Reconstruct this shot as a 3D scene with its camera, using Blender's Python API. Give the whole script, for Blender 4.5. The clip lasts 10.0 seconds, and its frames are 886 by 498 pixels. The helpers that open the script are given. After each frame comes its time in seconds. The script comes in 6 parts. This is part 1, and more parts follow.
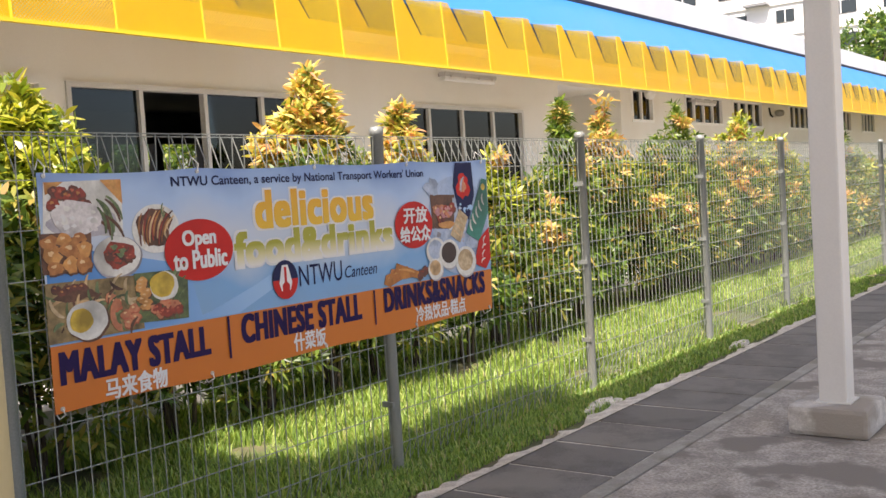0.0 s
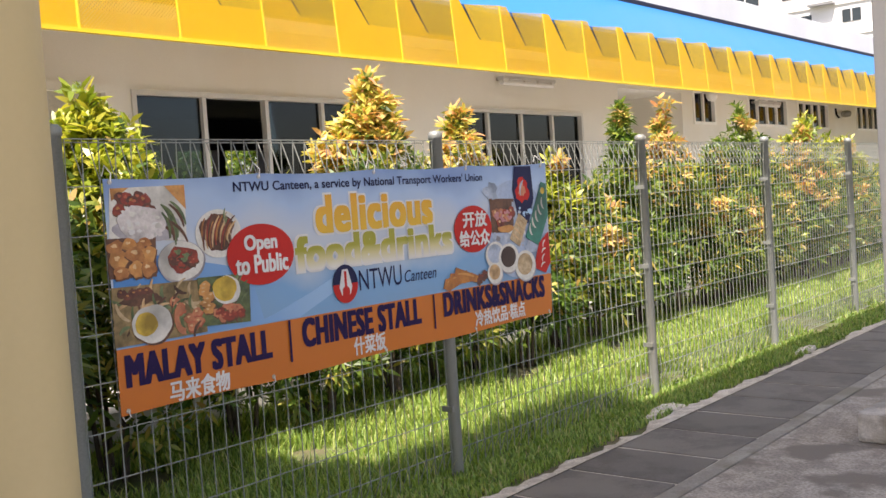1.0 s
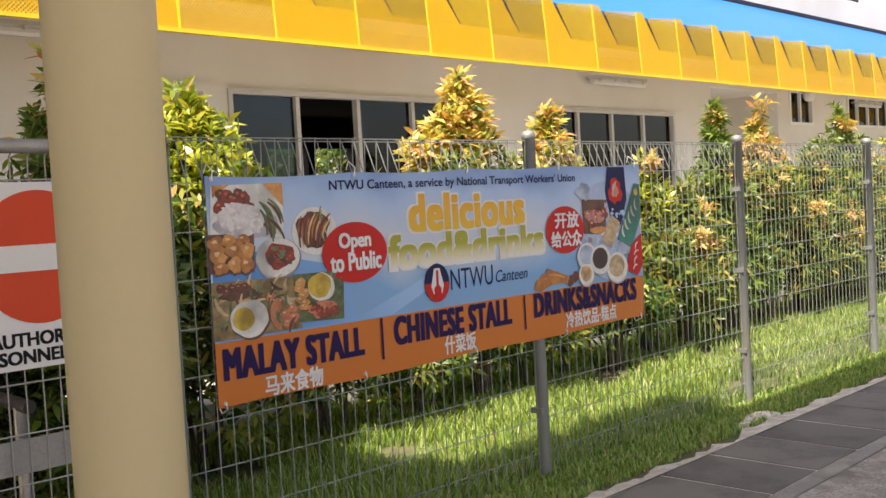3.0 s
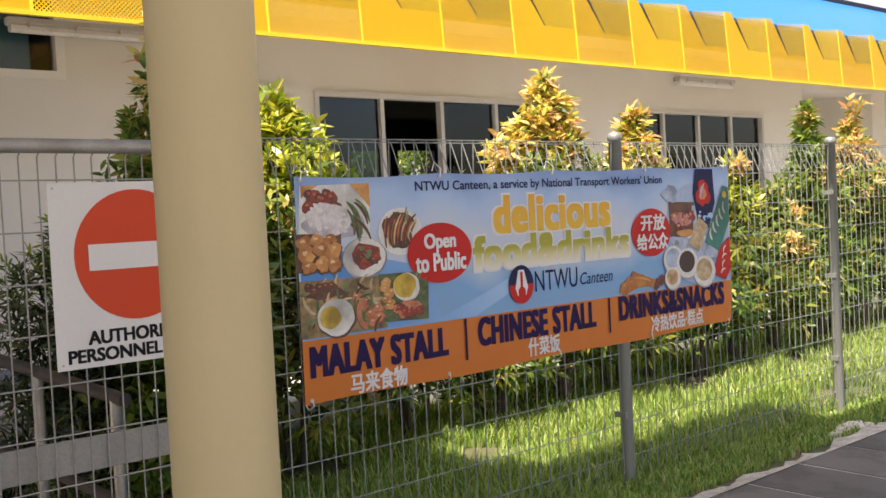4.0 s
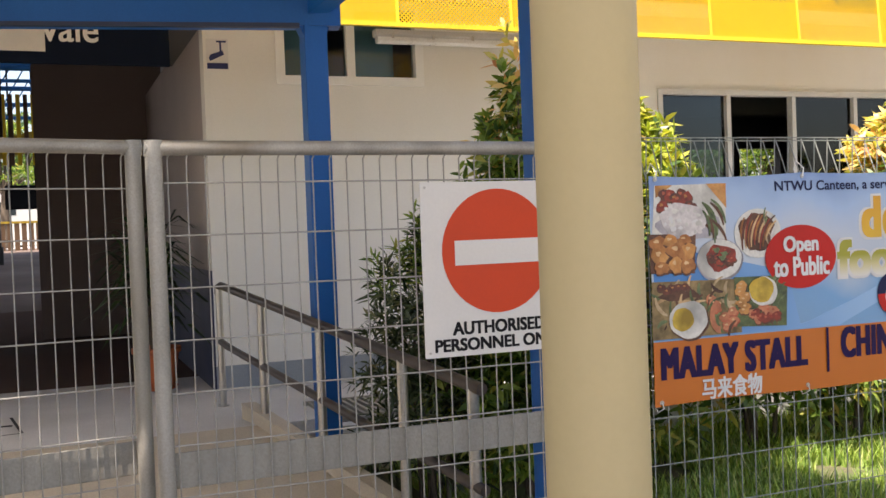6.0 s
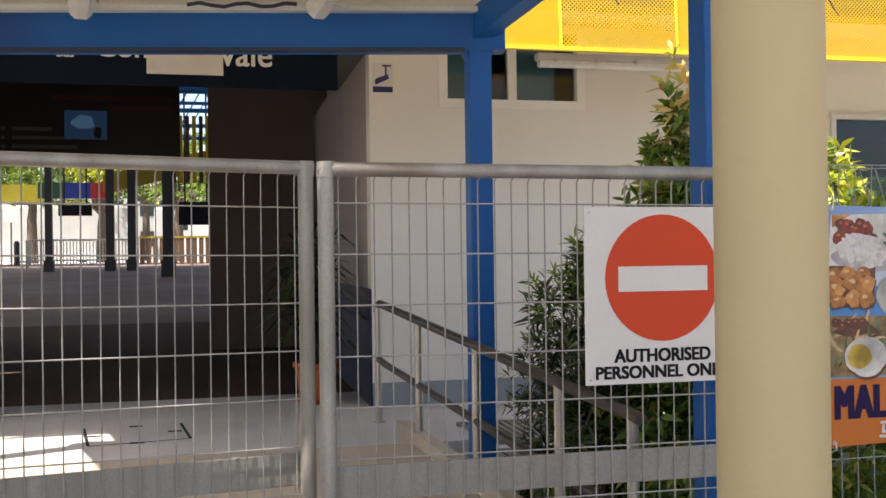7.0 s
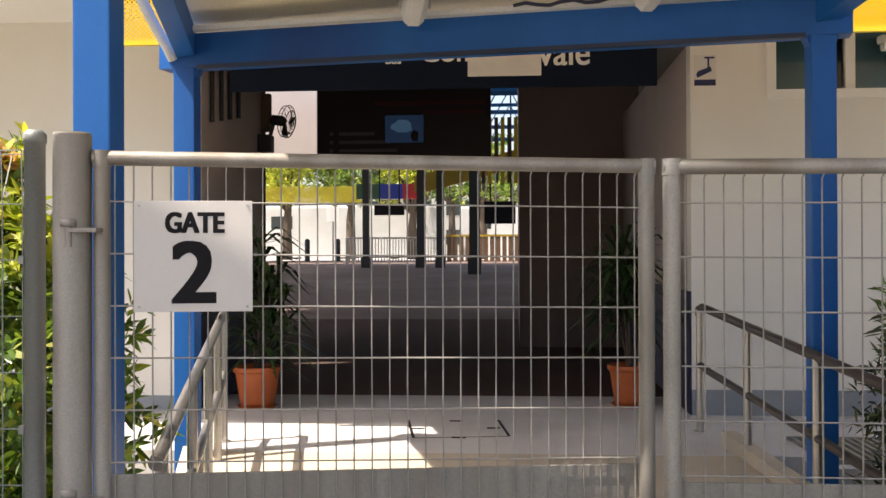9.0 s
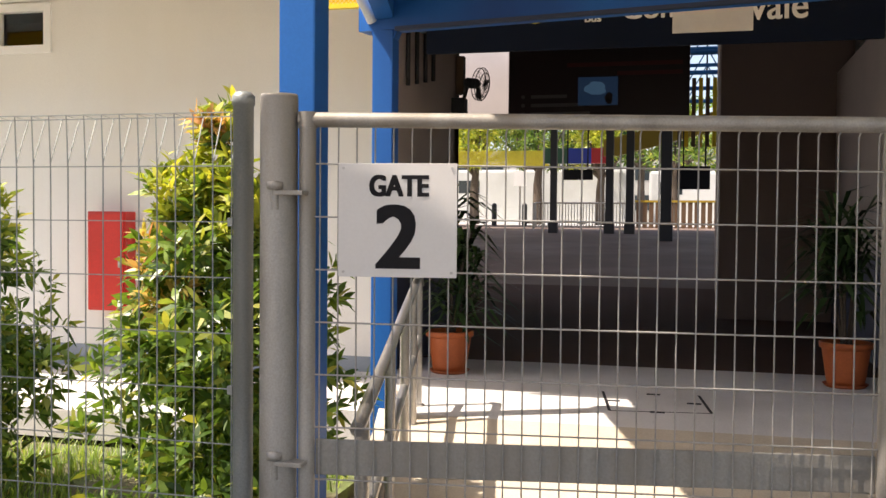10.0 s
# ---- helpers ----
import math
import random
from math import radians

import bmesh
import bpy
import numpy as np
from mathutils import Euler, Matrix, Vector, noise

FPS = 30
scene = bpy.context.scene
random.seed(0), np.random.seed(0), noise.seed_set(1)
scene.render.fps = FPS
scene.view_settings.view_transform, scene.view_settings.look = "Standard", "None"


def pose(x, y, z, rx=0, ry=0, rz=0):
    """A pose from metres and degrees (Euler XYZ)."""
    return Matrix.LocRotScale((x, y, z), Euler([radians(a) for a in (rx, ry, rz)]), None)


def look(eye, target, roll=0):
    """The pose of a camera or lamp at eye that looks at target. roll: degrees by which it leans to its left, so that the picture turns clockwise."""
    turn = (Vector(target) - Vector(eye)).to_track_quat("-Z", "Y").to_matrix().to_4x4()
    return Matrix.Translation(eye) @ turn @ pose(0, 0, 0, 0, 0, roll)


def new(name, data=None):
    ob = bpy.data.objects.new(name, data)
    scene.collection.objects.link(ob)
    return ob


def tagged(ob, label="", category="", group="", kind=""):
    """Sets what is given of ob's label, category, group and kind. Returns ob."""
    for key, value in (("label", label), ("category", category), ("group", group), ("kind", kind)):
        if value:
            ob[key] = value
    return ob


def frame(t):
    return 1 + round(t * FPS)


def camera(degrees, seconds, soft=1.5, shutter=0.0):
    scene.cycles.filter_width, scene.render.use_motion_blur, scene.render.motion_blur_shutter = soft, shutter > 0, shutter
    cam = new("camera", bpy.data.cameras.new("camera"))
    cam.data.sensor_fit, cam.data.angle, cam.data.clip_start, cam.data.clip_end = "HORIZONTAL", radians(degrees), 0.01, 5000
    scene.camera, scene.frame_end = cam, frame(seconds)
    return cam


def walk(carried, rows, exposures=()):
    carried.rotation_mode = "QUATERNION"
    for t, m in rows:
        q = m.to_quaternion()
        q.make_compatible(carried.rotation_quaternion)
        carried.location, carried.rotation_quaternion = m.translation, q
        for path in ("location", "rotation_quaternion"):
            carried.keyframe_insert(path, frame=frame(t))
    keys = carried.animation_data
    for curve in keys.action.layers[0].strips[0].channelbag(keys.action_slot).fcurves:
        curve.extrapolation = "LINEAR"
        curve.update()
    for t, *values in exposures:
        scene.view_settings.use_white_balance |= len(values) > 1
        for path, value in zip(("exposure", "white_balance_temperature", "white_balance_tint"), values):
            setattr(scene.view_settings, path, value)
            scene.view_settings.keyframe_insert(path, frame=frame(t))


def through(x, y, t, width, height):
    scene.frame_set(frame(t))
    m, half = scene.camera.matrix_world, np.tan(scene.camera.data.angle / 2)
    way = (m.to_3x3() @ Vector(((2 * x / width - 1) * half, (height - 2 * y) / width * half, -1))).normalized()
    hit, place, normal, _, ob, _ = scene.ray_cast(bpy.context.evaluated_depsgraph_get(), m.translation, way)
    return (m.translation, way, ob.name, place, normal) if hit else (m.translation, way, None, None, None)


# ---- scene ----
cam = camera(48.1, 10.0)
PATH = [  # seconds, eye, target, roll
    (0, (-0.071, 0.404, 1.56), (-1.262, 2.006, 1.448), -3.6),
    (0.5, (-0.075, 0.405, 1.561), (-1.308, 1.977, 1.473), -3.8),
    (1, (-0.081, 0.412, 1.557), (-1.365, 1.942, 1.462), -3.9),
    (1.5, (-0.091, 0.411, 1.565), (-1.413, 1.909, 1.464), -3.5),
    (2, (-0.103, 0.405, 1.564), (-1.456, 1.875, 1.471), -3.2),
    (3.5, (-0.119, 0.382, 1.563), (-1.574, 1.752, 1.483), -3.2),
    (4, (-0.125, 0.371, 1.559), (-1.644, 1.669, 1.486), -2.9),
    (4.5, (-0.125, 0.348, 1.556), (-1.712, 1.563, 1.471), -2.7),
    (5, (-0.122, 0.321, 1.561), (-1.788, 1.425, 1.486), -3.1),
    (5.5, (-0.149, 0.297, 1.561), (-1.936, 1.192, 1.497), -2.6),
    (5.7, (-0.155, 0.29, 1.562), (-1.966, 1.117, 1.505), -2.5),
    (6.8, (-0.174, 0.25, 1.568), (-2.126, 0.755, 1.563), -0.8),
    (7, (-0.176, 0.243, 1.568), (-2.126, 0.691, 1.576), -0.7),
    (7.5, (-0.198, 0.216, 1.579), (-2.176, 0.51, 1.619), -1.1),
    (8, (-0.234, 0.191, 1.577), (-2.229, 0.327, 1.624), -0.6),
    (8.5, (-0.272, 0.152, 1.579), (-2.271, 0.181, 1.612), -0.1),
    (9, (-0.324, 0.099, 1.581), (-2.319, -0.044, 1.591), -0.2),
    (9.5, (-0.401, 0.029, 1.589), (-2.373, -0.299, 1.586), -0.2),
    (9.7, (-0.442, 0.012, 1.587), (-2.405, -0.370, 1.569), 0.1),
    (9.85, (-0.471, 0.000, 1.586), (-2.423, -0.435, 1.548), 0.3),
    (10, (-0.498, -0.011, 1.585), (-2.431, -0.519, 1.523), 0.5),
]
EXPOSURE = [(0, 0.99, 7000, 18), (1, 0.95, 7000, 18), (2, 0.87, 7150, 18), (3.5, 0.88, 7200, 18), (4.5, 1.09, 7000, 18), (5.5, 1.24, 7000, 17), (7, 1.19, 6800, 16), (8, 1.09, 6850, 16), (9, 1.04, 7050, 17), (10, 0.96, 7050, 17)]
walk(cam, [(t, look(eye, target, roll)) for t, eye, target, roll in PATH], EXPOSURE)

# ---- sky and sun ----
SUN_TO = Vector((0.27, -0.57, 1.0)).normalized()
world = bpy.data.worlds.new("sky")
scene.world = world
world.use_nodes = True
wn = world.node_tree
sky = wn.nodes.new("ShaderNodeTexSky")
sky.sky_type = "NISHITA"
sky.sun_disc = False
sky.sun_elevation = math.asin(SUN_TO.z)
sky.sun_rotation = math.atan2(SUN_TO.x, SUN_TO.y)
sky.air_density, sky.dust_density, sky.ozone_density = 1.0, 2.5, 1.0
wn.nodes["Background"].inputs[1].default_value = 0.15
wn.links.new(sky.outputs[0], wn.nodes["Background"].inputs[0])
sun = new("sun", bpy.data.lights.new("sun", "SUN"))
sun.data.energy, sun.data.angle, sun.data.color = 5.0, radians(0.55), (1.0, 0.95, 0.86)
sun.matrix_world = look(SUN_TO * 50, (0, 0, 0))


# ---- materials ----
def nodes_of(name):
    m = bpy.data.materials.new(name)
    m.use_nodes = True
    t = m.node_tree
    return m, t, t.nodes["Principled BSDF"]


def surface(name, a, b=None, scale=6.0, rough=0.6, metal=0.0, bump=0.0, fine=90.0, stain=None, streak=1.0, spec=0.5, piece=0.0, grainy=0.10, patchy=False):
    """A painted or mineral surface: two tones at a coarse scale, grain at a fine one, optional stains; streak stretches the stains upright."""
    m, t, p = nodes_of(name)
    n, l = t.nodes, t.links
    b = b or tuple(c * 0.86 for c in a)
    geo = n.new("ShaderNodeNewGeometry")
    stretch = n.new("ShaderNodeMapping")
    stretch.inputs["Scale"].default_value = (1, 1, 1 / streak)
    l.new(geo.outputs["Position"], stretch.inputs[0])
    big = n.new("ShaderNodeTexNoise")
    big.inputs["Scale"].default_value, big.inputs["Detail"].default_value = scale, 6
    l.new(stretch.outputs[0], big.inputs["Vector"])
    small = n.new("ShaderNodeTexNoise")
    small.inputs["Scale"].default_value, small.inputs["Detail"].default_value = fine, 4
    l.new(geo.outputs["Position"], small.inputs["Vector"])
    ramp = n.new("ShaderNodeValToRGB")
    ramp.color_ramp.elements[0].position, ramp.color_ramp.elements[1].position = (0.455, 0.56) if patchy else (0.32, 0.7)
    ramp.color_ramp.elements[0].color, ramp.color_ramp.elements[1].color = (*b, 1), (*a, 1)
    l.new(big.outputs[0], ramp.inputs[0])
    if patchy:
        big.inputs["Detail"].default_value, big.inputs["Roughness"].default_value = 12, 0.68
    grain = n.new("ShaderNodeMix")
    grain.data_type, grain.blend_type = "RGBA", "MULTIPLY"
    g = n.new("ShaderNodeMapRange")
    g.inputs[1].default_value, g.inputs[2].default_value, g.inputs[3].default_value, g.inputs[4].default_value = 0.3, 0.7, 1 - grainy * 1.3, 1 + grainy * 0.6
    l.new(small.outputs[0], g.inputs[0])
    grain.inputs["Factor"].default_value = 1.0
    l.new(ramp.outputs[0], grain.inputs[6])
    l.new(g.outputs[0], grain.inputs[7])
    out = grain.outputs[2]
    if stain:
        s = n.new("ShaderNodeTexNoise")
        s.inputs["Scale"].default_value, s.inputs["Detail"].default_value = scale * 0.37, 8
        l.new(stretch.outputs[0], s.inputs["Vector"])
        f = n.new("ShaderNodeMapRange")
        f.inputs[1].default_value, f.inputs[2].default_value = (0.50, 0.57) if patchy else (0.52, 0.72)
        l.new(s.outputs[0], f.inputs[0])
        mix = n.new("ShaderNodeMix")
        mix.data_type = "RGBA"
        mix.inputs[7].default_value = (*stain, 1)
        l.new(f.outputs[0], mix.inputs["Factor"])
        l.new(out, mix.inputs[6])
        out = mix.outputs[2]
    if piece:
        info = n.new("ShaderNodeObjectInfo")
        r = n.new("ShaderNodeMapRange")
        r.inputs[3].default_value, r.inputs[4].default_value = 1 - piece, 1 + piece
        l.new(info.outputs["Random"], r.inputs[0])
        mul = n.new("ShaderNodeMix")
        mul.data_type, mul.blend_type = "RGBA", "MULTIPLY"
        mul.inputs["Factor"].default_value = 1.0
        l.new(out, mul.inputs[6])
        l.new(r.outputs[0], mul.inputs[7])
        out = mul.outputs[2]
    l.new(out, p.inputs["Base Color"])
    rr = n.new("ShaderNodeMapRange")
    rr.inputs[3].default_value, rr.inputs[4].default_value = max(0.03, rough - 0.1), min(1, rough + 0.1)
    l.new(big.outputs[0], rr.inputs[0])
    l.new(rr.outputs[0], p.inputs["Roughness"])
    p.inputs["Metallic"].default_value = metal
    p.inputs["Specular IOR Level"].default_value = spec
    if bump:
        bp = n.new("ShaderNodeBump")
        bp.inputs["Strength"].default_value, bp.inputs["Distance"].default_value = bump, 0.01
        l.new(small.outputs[0], bp.inputs["Height"])
        l.new(bp.outputs[0], p.inputs["Normal"])
    return m


def glass(name, tint=(0.75, 0.85, 0.9), see=0.8):
    m, t, p = nodes_of(name)
    n, l = t.nodes, t.links
    clear = n.new("ShaderNodeBsdfTransparent")
    clear.inputs[0].default_value = (*tint, 1)
    gloss = n.new("ShaderNodeBsdfGlossy")
    gloss.inputs["Roughness"].default_value = 0.02
    fres = n.new("ShaderNodeFresnel")
    fres.inputs[0].default_value = 1.52
    mix = n.new("ShaderNodeMixShader")
    l.new(fres.outputs[0], mix.inputs[0])
    l.new(clear.outputs[0], mix.inputs[1])
    l.new(gloss.outputs[0], mix.inputs[2])
    l.new(mix.outputs[0], n["Material Output"].inputs[0])
    return m


def leaf(name, stops, through=0.35):
    """Leaves whose colour differs from leaf to leaf along the stops given."""
    m, t, p = nodes_of(name)
    n, l = t.nodes, t.links
    geo = n.new("ShaderNodeNewGeometry")
    ramp = n.new("ShaderNodeValToRGB")
    while len(ramp.color_ramp.elements) < len(stops):
        ramp.color_ramp.elements.new(0.5)
    for e, (at, c) in zip(ramp.color_ramp.elements, stops):
        e.position, e.color = at, (*c, 1)
    l.new(geo.outputs["Random Per Island"], ramp.inputs[0])
    l.new(ramp.outputs[0], p.inputs["Base Color"])
    p.inputs["Roughness"].default_value = 0.38
    tr = n.new("ShaderNodeBsdfTranslucent")
    bright = n.new("ShaderNodeMix")
    bright.data_type, bright.blend_type = "RGBA", "MULTIPLY"
    bright.inputs["Factor"].default_value = 1
    bright.inputs[7].default_value = (1.5, 1.45, 0.75, 1)
    l.new(ramp.outputs[0], bright.inputs[6])
    l.new(bright.outputs[2], tr.inputs[0])
    mix = n.new("ShaderNodeMixShader")
    mix.inputs[0].default_value = through
    l.new(p.outputs[0], mix.inputs[1])
    l.new(tr.outputs[0], mix.inputs[2])
    l.new(mix.outputs[0], n["Material Output"].inputs[0])
    return m


def perforated(name, colour, pitch, share, sheen=0.35):
    """Thin painted sheet with rows of round holes; it lets some light through."""
    m, t, p = nodes_of(name)
    n, l = t.nodes, t.links
    geo = n.new("ShaderNodeNewGeometry")
    sep = n.new("ShaderNodeSeparateXYZ")
    l.new(geo.outputs["Position"], sep.inputs[0])

    def op(kind, a, b=None):
        o = n.new("ShaderNodeMath")
        o.operation = kind
        for i, v in enumerate((a, b)):
            if v is None:
                continue
            if isinstance(v, (int, float)):
                o.inputs[i].default_value = v
            else:
                l.new(v, o.inputs[i])
        return o.outputs[0]
    u, w = op("DIVIDE", sep.outputs["Y"], pitch), op("DIVIDE", sep.outputs["Z"], pitch)
    s, d = op("ADD", u, w), op("SUBTRACT", u, w)
    fs, fd = op("SUBTRACT", op("FRACT", s), 0.5), op("SUBTRACT", op("FRACT", d), 0.5)
    r2 = op("ADD", op("MULTIPLY", fs, fs), op("MULTIPLY", fd, fd))
    hole = op("LESS_THAN", r2, share / math.pi)
    noise_node = n.new("ShaderNodeTexNoise")
    noise_node.inputs["Scale"].default_value = 1.7
    l.new(geo.outputs["Position"], noise_node.inputs["Vector"])
    ramp = n.new("ShaderNodeValToRGB")
    ramp.color_ramp.elements[0].color = (*(c * 0.88 for c in colour), 1)
    ramp.color_ramp.elements[1].color = (*colour, 1)
    l.new(noise_node.outputs[0], ramp.inputs[0])
    l.new(ramp.outputs[0], p.inputs["Base Color"])
    p.inputs["Roughness"].default_value = sheen
    tr = n.new("ShaderNodeBsdfTranslucent")
    l.new(ramp.outputs[0], tr.inputs[0])
    body = n.new("ShaderNodeMixShader")
    body.inputs[0].default_value = 0.35
    l.new(p.outputs[0], body.inputs[1])
    l.new(tr.outputs[0], body.inputs[2])
    clear = n.new("ShaderNodeBsdfTransparent")
    mix = n.new("ShaderNodeMixShader")
    l.new(hole, mix.inputs[0])
    l.new(body.outputs[0], mix.inputs[1])
    l.new(clear.outputs[0], mix.inputs[2])
    l.new(mix.outputs[0], n["Material Output"].inputs[0])
    return m


def glowing(name, colour, power):
    m, t, p = nodes_of(name)
    p.inputs["Base Color"].default_value = (*colour, 1)
    p.inputs["Emission Color"].default_value = (*colour, 1)
    p.inputs["Emission Strength"].default_value = power
    return m


CREAM = surface("cream_wall_paint", (0.82, 0.80, 0.75), (0.78, 0.76, 0.71), 1.3, 0.75, bump=0.12, fine=160, stain=(0.74, 0.70, 0.62), streak=3, grainy=0.04)
GREYSKIRT = surface("grey_skirting_paint", (0.30, 0.34, 0.38), None, 3, 0.6, bump=0.1)
# Taupe darkened by hand: the passage's growing shade is put into this colour.
SHADETAUPE = surface("shaded_taupe_wall", (0.19, 0.138, 0.118), None, 1.5, 0.7)
TAUPE = surface("taupe_wall_paint", (0.46, 0.39, 0.36), (0.41, 0.345, 0.32), 1.5, 0.7, bump=0.1)
NAVYDADO = surface("navy_dado_paint", (0.012, 0.020, 0.075), None, 2, 0.45)
COLUMN = surface("ivory_column_paint", (0.525, 0.425, 0.225), (0.50, 0.405, 0.215), 1.1, 0.6, bump=0.02, fine=60, grainy=0.015)
IVORY = surface("pale_column_paint", (0.72, 0.69, 0.63), (0.67, 0.64, 0.58), 1.6, 0.5, bump=0.03, stain=(0.56, 0.52, 0.46), streak=6, grainy=0.025)
YELLOW = perforated("yellow_perforated_sheet", (0.90, 0.585, 0.018), 0.032, 0.34)
YELLOWSOLID = perforated("yellow_fine_perforated_sheet", (0.92, 0.60, 0.018), 0.014, 0.16)
YELLOWTRIM = surface("yellow_frame_paint", (0.94, 0.68, 0.03), None, 2, 0.4)
SKYBLUE = surface("light_blue_roof_paint", (0.030, 0.215, 0.62), (0.027, 0.20, 0.58), 0.6, 0.4, bump=0.04)
BLUE = surface("blue_steel_paint", (0.010, 0.125, 0.43), (0.009, 0.11, 0.38), 2.0, 0.42, bump=0.04, stain=(0.012, 0.06, 0.24), streak=5, grainy=0.05, spec=0.3)
NAVY = surface("dark_navy_gutter", (0.02, 0.03, 0.07), None, 2, 0.5)
WHITEROOF = surface("white_roof_paint", (0.78, 0.80, 0.82), None, 0.8, 0.5, stain=(0.6, 0.62, 0.64))
GALV = surface("galvanised_steel", (0.46, 0.44, 0.40), (0.30, 0.285, 0.255), 8, 0.52, 0.45, bump=0.12, fine=140, stain=(0.27, 0.235, 0.19), streak=4)
GALVDULL = surface("weathered_galvanised_plate", (0.36, 0.345, 0.305), (0.285, 0.27, 0.24), 7, 0.6, 0.35, bump=0.2, stain=(0.25, 0.22, 0.18), streak=6)
FENCEWIRE = surface("pale_galvanised_wire", (0.33, 0.35, 0.33), (0.27, 0.285, 0.265), 14, 0.5, 0.2)
FENCEPOST = surface("green_grey_galvanised_post", (0.33, 0.35, 0.335), (0.26, 0.275, 0.26), 9, 0.5, 0.4, bump=0.12, fine=140, stain=(0.28, 0.28, 0.25), streak=5)
WIRE = surface("galvanised_wire", (0.44, 0.425, 0.40), (0.36, 0.345, 0.32), 14, 0.5, 0.25)
STAINLESS = surface("brushed_stainless", (0.55, 0.53, 0.50), (0.48, 0.46, 0.43), 12, 0.32, 0.85, bump=0.05)
RAILGREY = surface("brown_grey_rail_grip", (0.075, 0.058, 0.05), None, 8, 0.4, 0.1)
ALU = surface("pale_aluminium_frame", (0.66, 0.65, 0.62), (0.6, 0.59, 0.56), 4, 0.45, 0.2)
GLASS = glass("window_glass", (0.34, 0.42, 0.47))
DARKGLASS = glass("tinted_glass", (0.22, 0.32, 0.36))
CLEARGLASS = glass("clear_glass", (0.70, 0.80, 0.83))
BLIND = surface("teal_blind_cloth", (0.34, 0.50, 0.56), (0.30, 0.45, 0.50), 4, 0.8)
# Dark base colour carries the gloom of rooms, passage ceiling and concourse roof.
INTERIOR = surface("interior_gloom_tone", (0.15, 0.14, 0.135), None, 1, 0.8)
BLACKBOARD = surface("black_display_board", (0.026, 0.012, 0.012), None, 3, 0.4)
SIGNTEAL = surface("dark_navy_sign_board", (0.008, 0.013, 0.028), None, 3, 0.75, grainy=0.03, spec=0.08)
WHITE = surface("white_enamel", (0.86, 0.855, 0.83), (0.83, 0.82, 0.79), 3, 0.45, grainy=0.02)
SIGNWHITE = surface("white_sign_sheet", (0.72, 0.70, 0.67), (0.69, 0.67, 0.64), 3, 0.4, stain=(0.66, 0.63, 0.6), grainy=0.02)
SIGNRED = surface("red_sign_print", (0.66, 0.055, 0.005), (0.62, 0.05, 0.0045), 3, 0.6, grainy=0.02)
INK = surface("black_print", (0.016, 0.015, 0.017), None, 8, 0.6, grainy=0.02, spec=0.12)
PAPER = surface("white_taped_paper", (0.78, 0.76, 0.72), None, 5, 0.8, grainy=0.02)
TERRACOTTA = surface("terracotta_plastic", (0.52, 0.13, 0.035), (0.46, 0.11, 0.03), 8, 0.55, bump=0.08)
SOIL = surface("potting_soil", (0.05, 0.035, 0.025), None, 30, 0.9, bump=0.6)
EARTH = surface("bare_earth", (0.10, 0.085, 0.05), (0.07, 0.075, 0.03), 3, 0.9, bump=0.8, fine=60)
WEED = leaf("weed_blade", [(0.0, (0.11, 0.20, 0.045)), (0.5, (0.24, 0.37, 0.085)), (0.85, (0.36, 0.46, 0.13)), (1.0, (0.48, 0.41, 0.24))], 0.4)
TURF = surface("turf_soil", (0.13, 0.17, 0.055), (0.10, 0.105, 0.045), 5, 0.9, bump=0.8, fine=70, stain=(0.14, 0.125, 0.07), patchy=True)
CONCRETE = surface("worn_concrete", (0.48, 0.43, 0.37), (0.34, 0.302, 0.255), 5.5, 0.88, bump=0.5, fine=60, stain=(0.21, 0.185, 0.155), grainy=0.32, patchy=True)
FOOTING = surface("pale_cement_plinth", (0.60, 0.56, 0.50), (0.46, 0.425, 0.37), 5, 0.9, bump=0.4, fine=90, stain=(0.33, 0.29, 0.24), patchy=True, grainy=0.15)
KERB = surface("pale_concrete_kerb", (0.39, 0.365, 0.315), (0.31, 0.285, 0.245), 4, 0.9, bump=0.5, fine=110, stain=(0.24, 0.22, 0.175), patchy=True, grainy=0.15)
SLAB = surface("dark_drain_slab", (0.185, 0.170, 0.150), (0.14, 0.128, 0.112), 3.0, 0.8, bump=0.35, fine=110, stain=(0.185, 0.172, 0.15), piece=0.14, patchy=True, grainy=0.18)
FLOORCEM = surface("pale_cement_floor", (0.66, 0.64, 0.62), (0.58, 0.56, 0.54), 1.6, 0.75, bump=0.15, stain=(0.48, 0.46, 0.44))
RAMPTAN = surface("tan_ramp_finish", (0.57, 0.49, 0.38), (0.50, 0.43, 0.33), 2.5, 0.8, bump=0.3)
# Cement floor with the passage's deep shade put into a dark brown.
SHADEFLOOR = surface("shaded_cement_floor", (0.12, 0.070, 0.054), (0.09, 0.053, 0.042), 1.0, 0.85, bump=0.1, stain=(0.085, 0.066, 0.056), spec=0.12)
# Same floor, coloured paler to stand for light under the high roof.
BAYFLOOR = surface("half_shaded_cement_floor", (0.215, 0.158, 0.132), (0.165, 0.122, 0.102), 0.9, 0.8, bump=0.1, stain=(0.24, 0.195, 0.17), spec=0.2)
SOFFIT = surface("cream_soffit_sheet", (0.84, 0.77, 0.62), None, 1.2, 0.7)
LAMPBODY = surface("grey_white_lamp_housing", (0.58, 0.57, 0.55), None, 5, 0.5)
LAMPTUBE = surface("unlit_frosted_tube", (0.74, 0.74, 0.72), None, 5, 0.3)
FANBLACK = surface("black_fan_metal", (0.02, 0.02, 0.022), None, 6, 0.5)
BROWN = surface("brown_timber", (0.13, 0.075, 0.04), None, 5, 0.6)
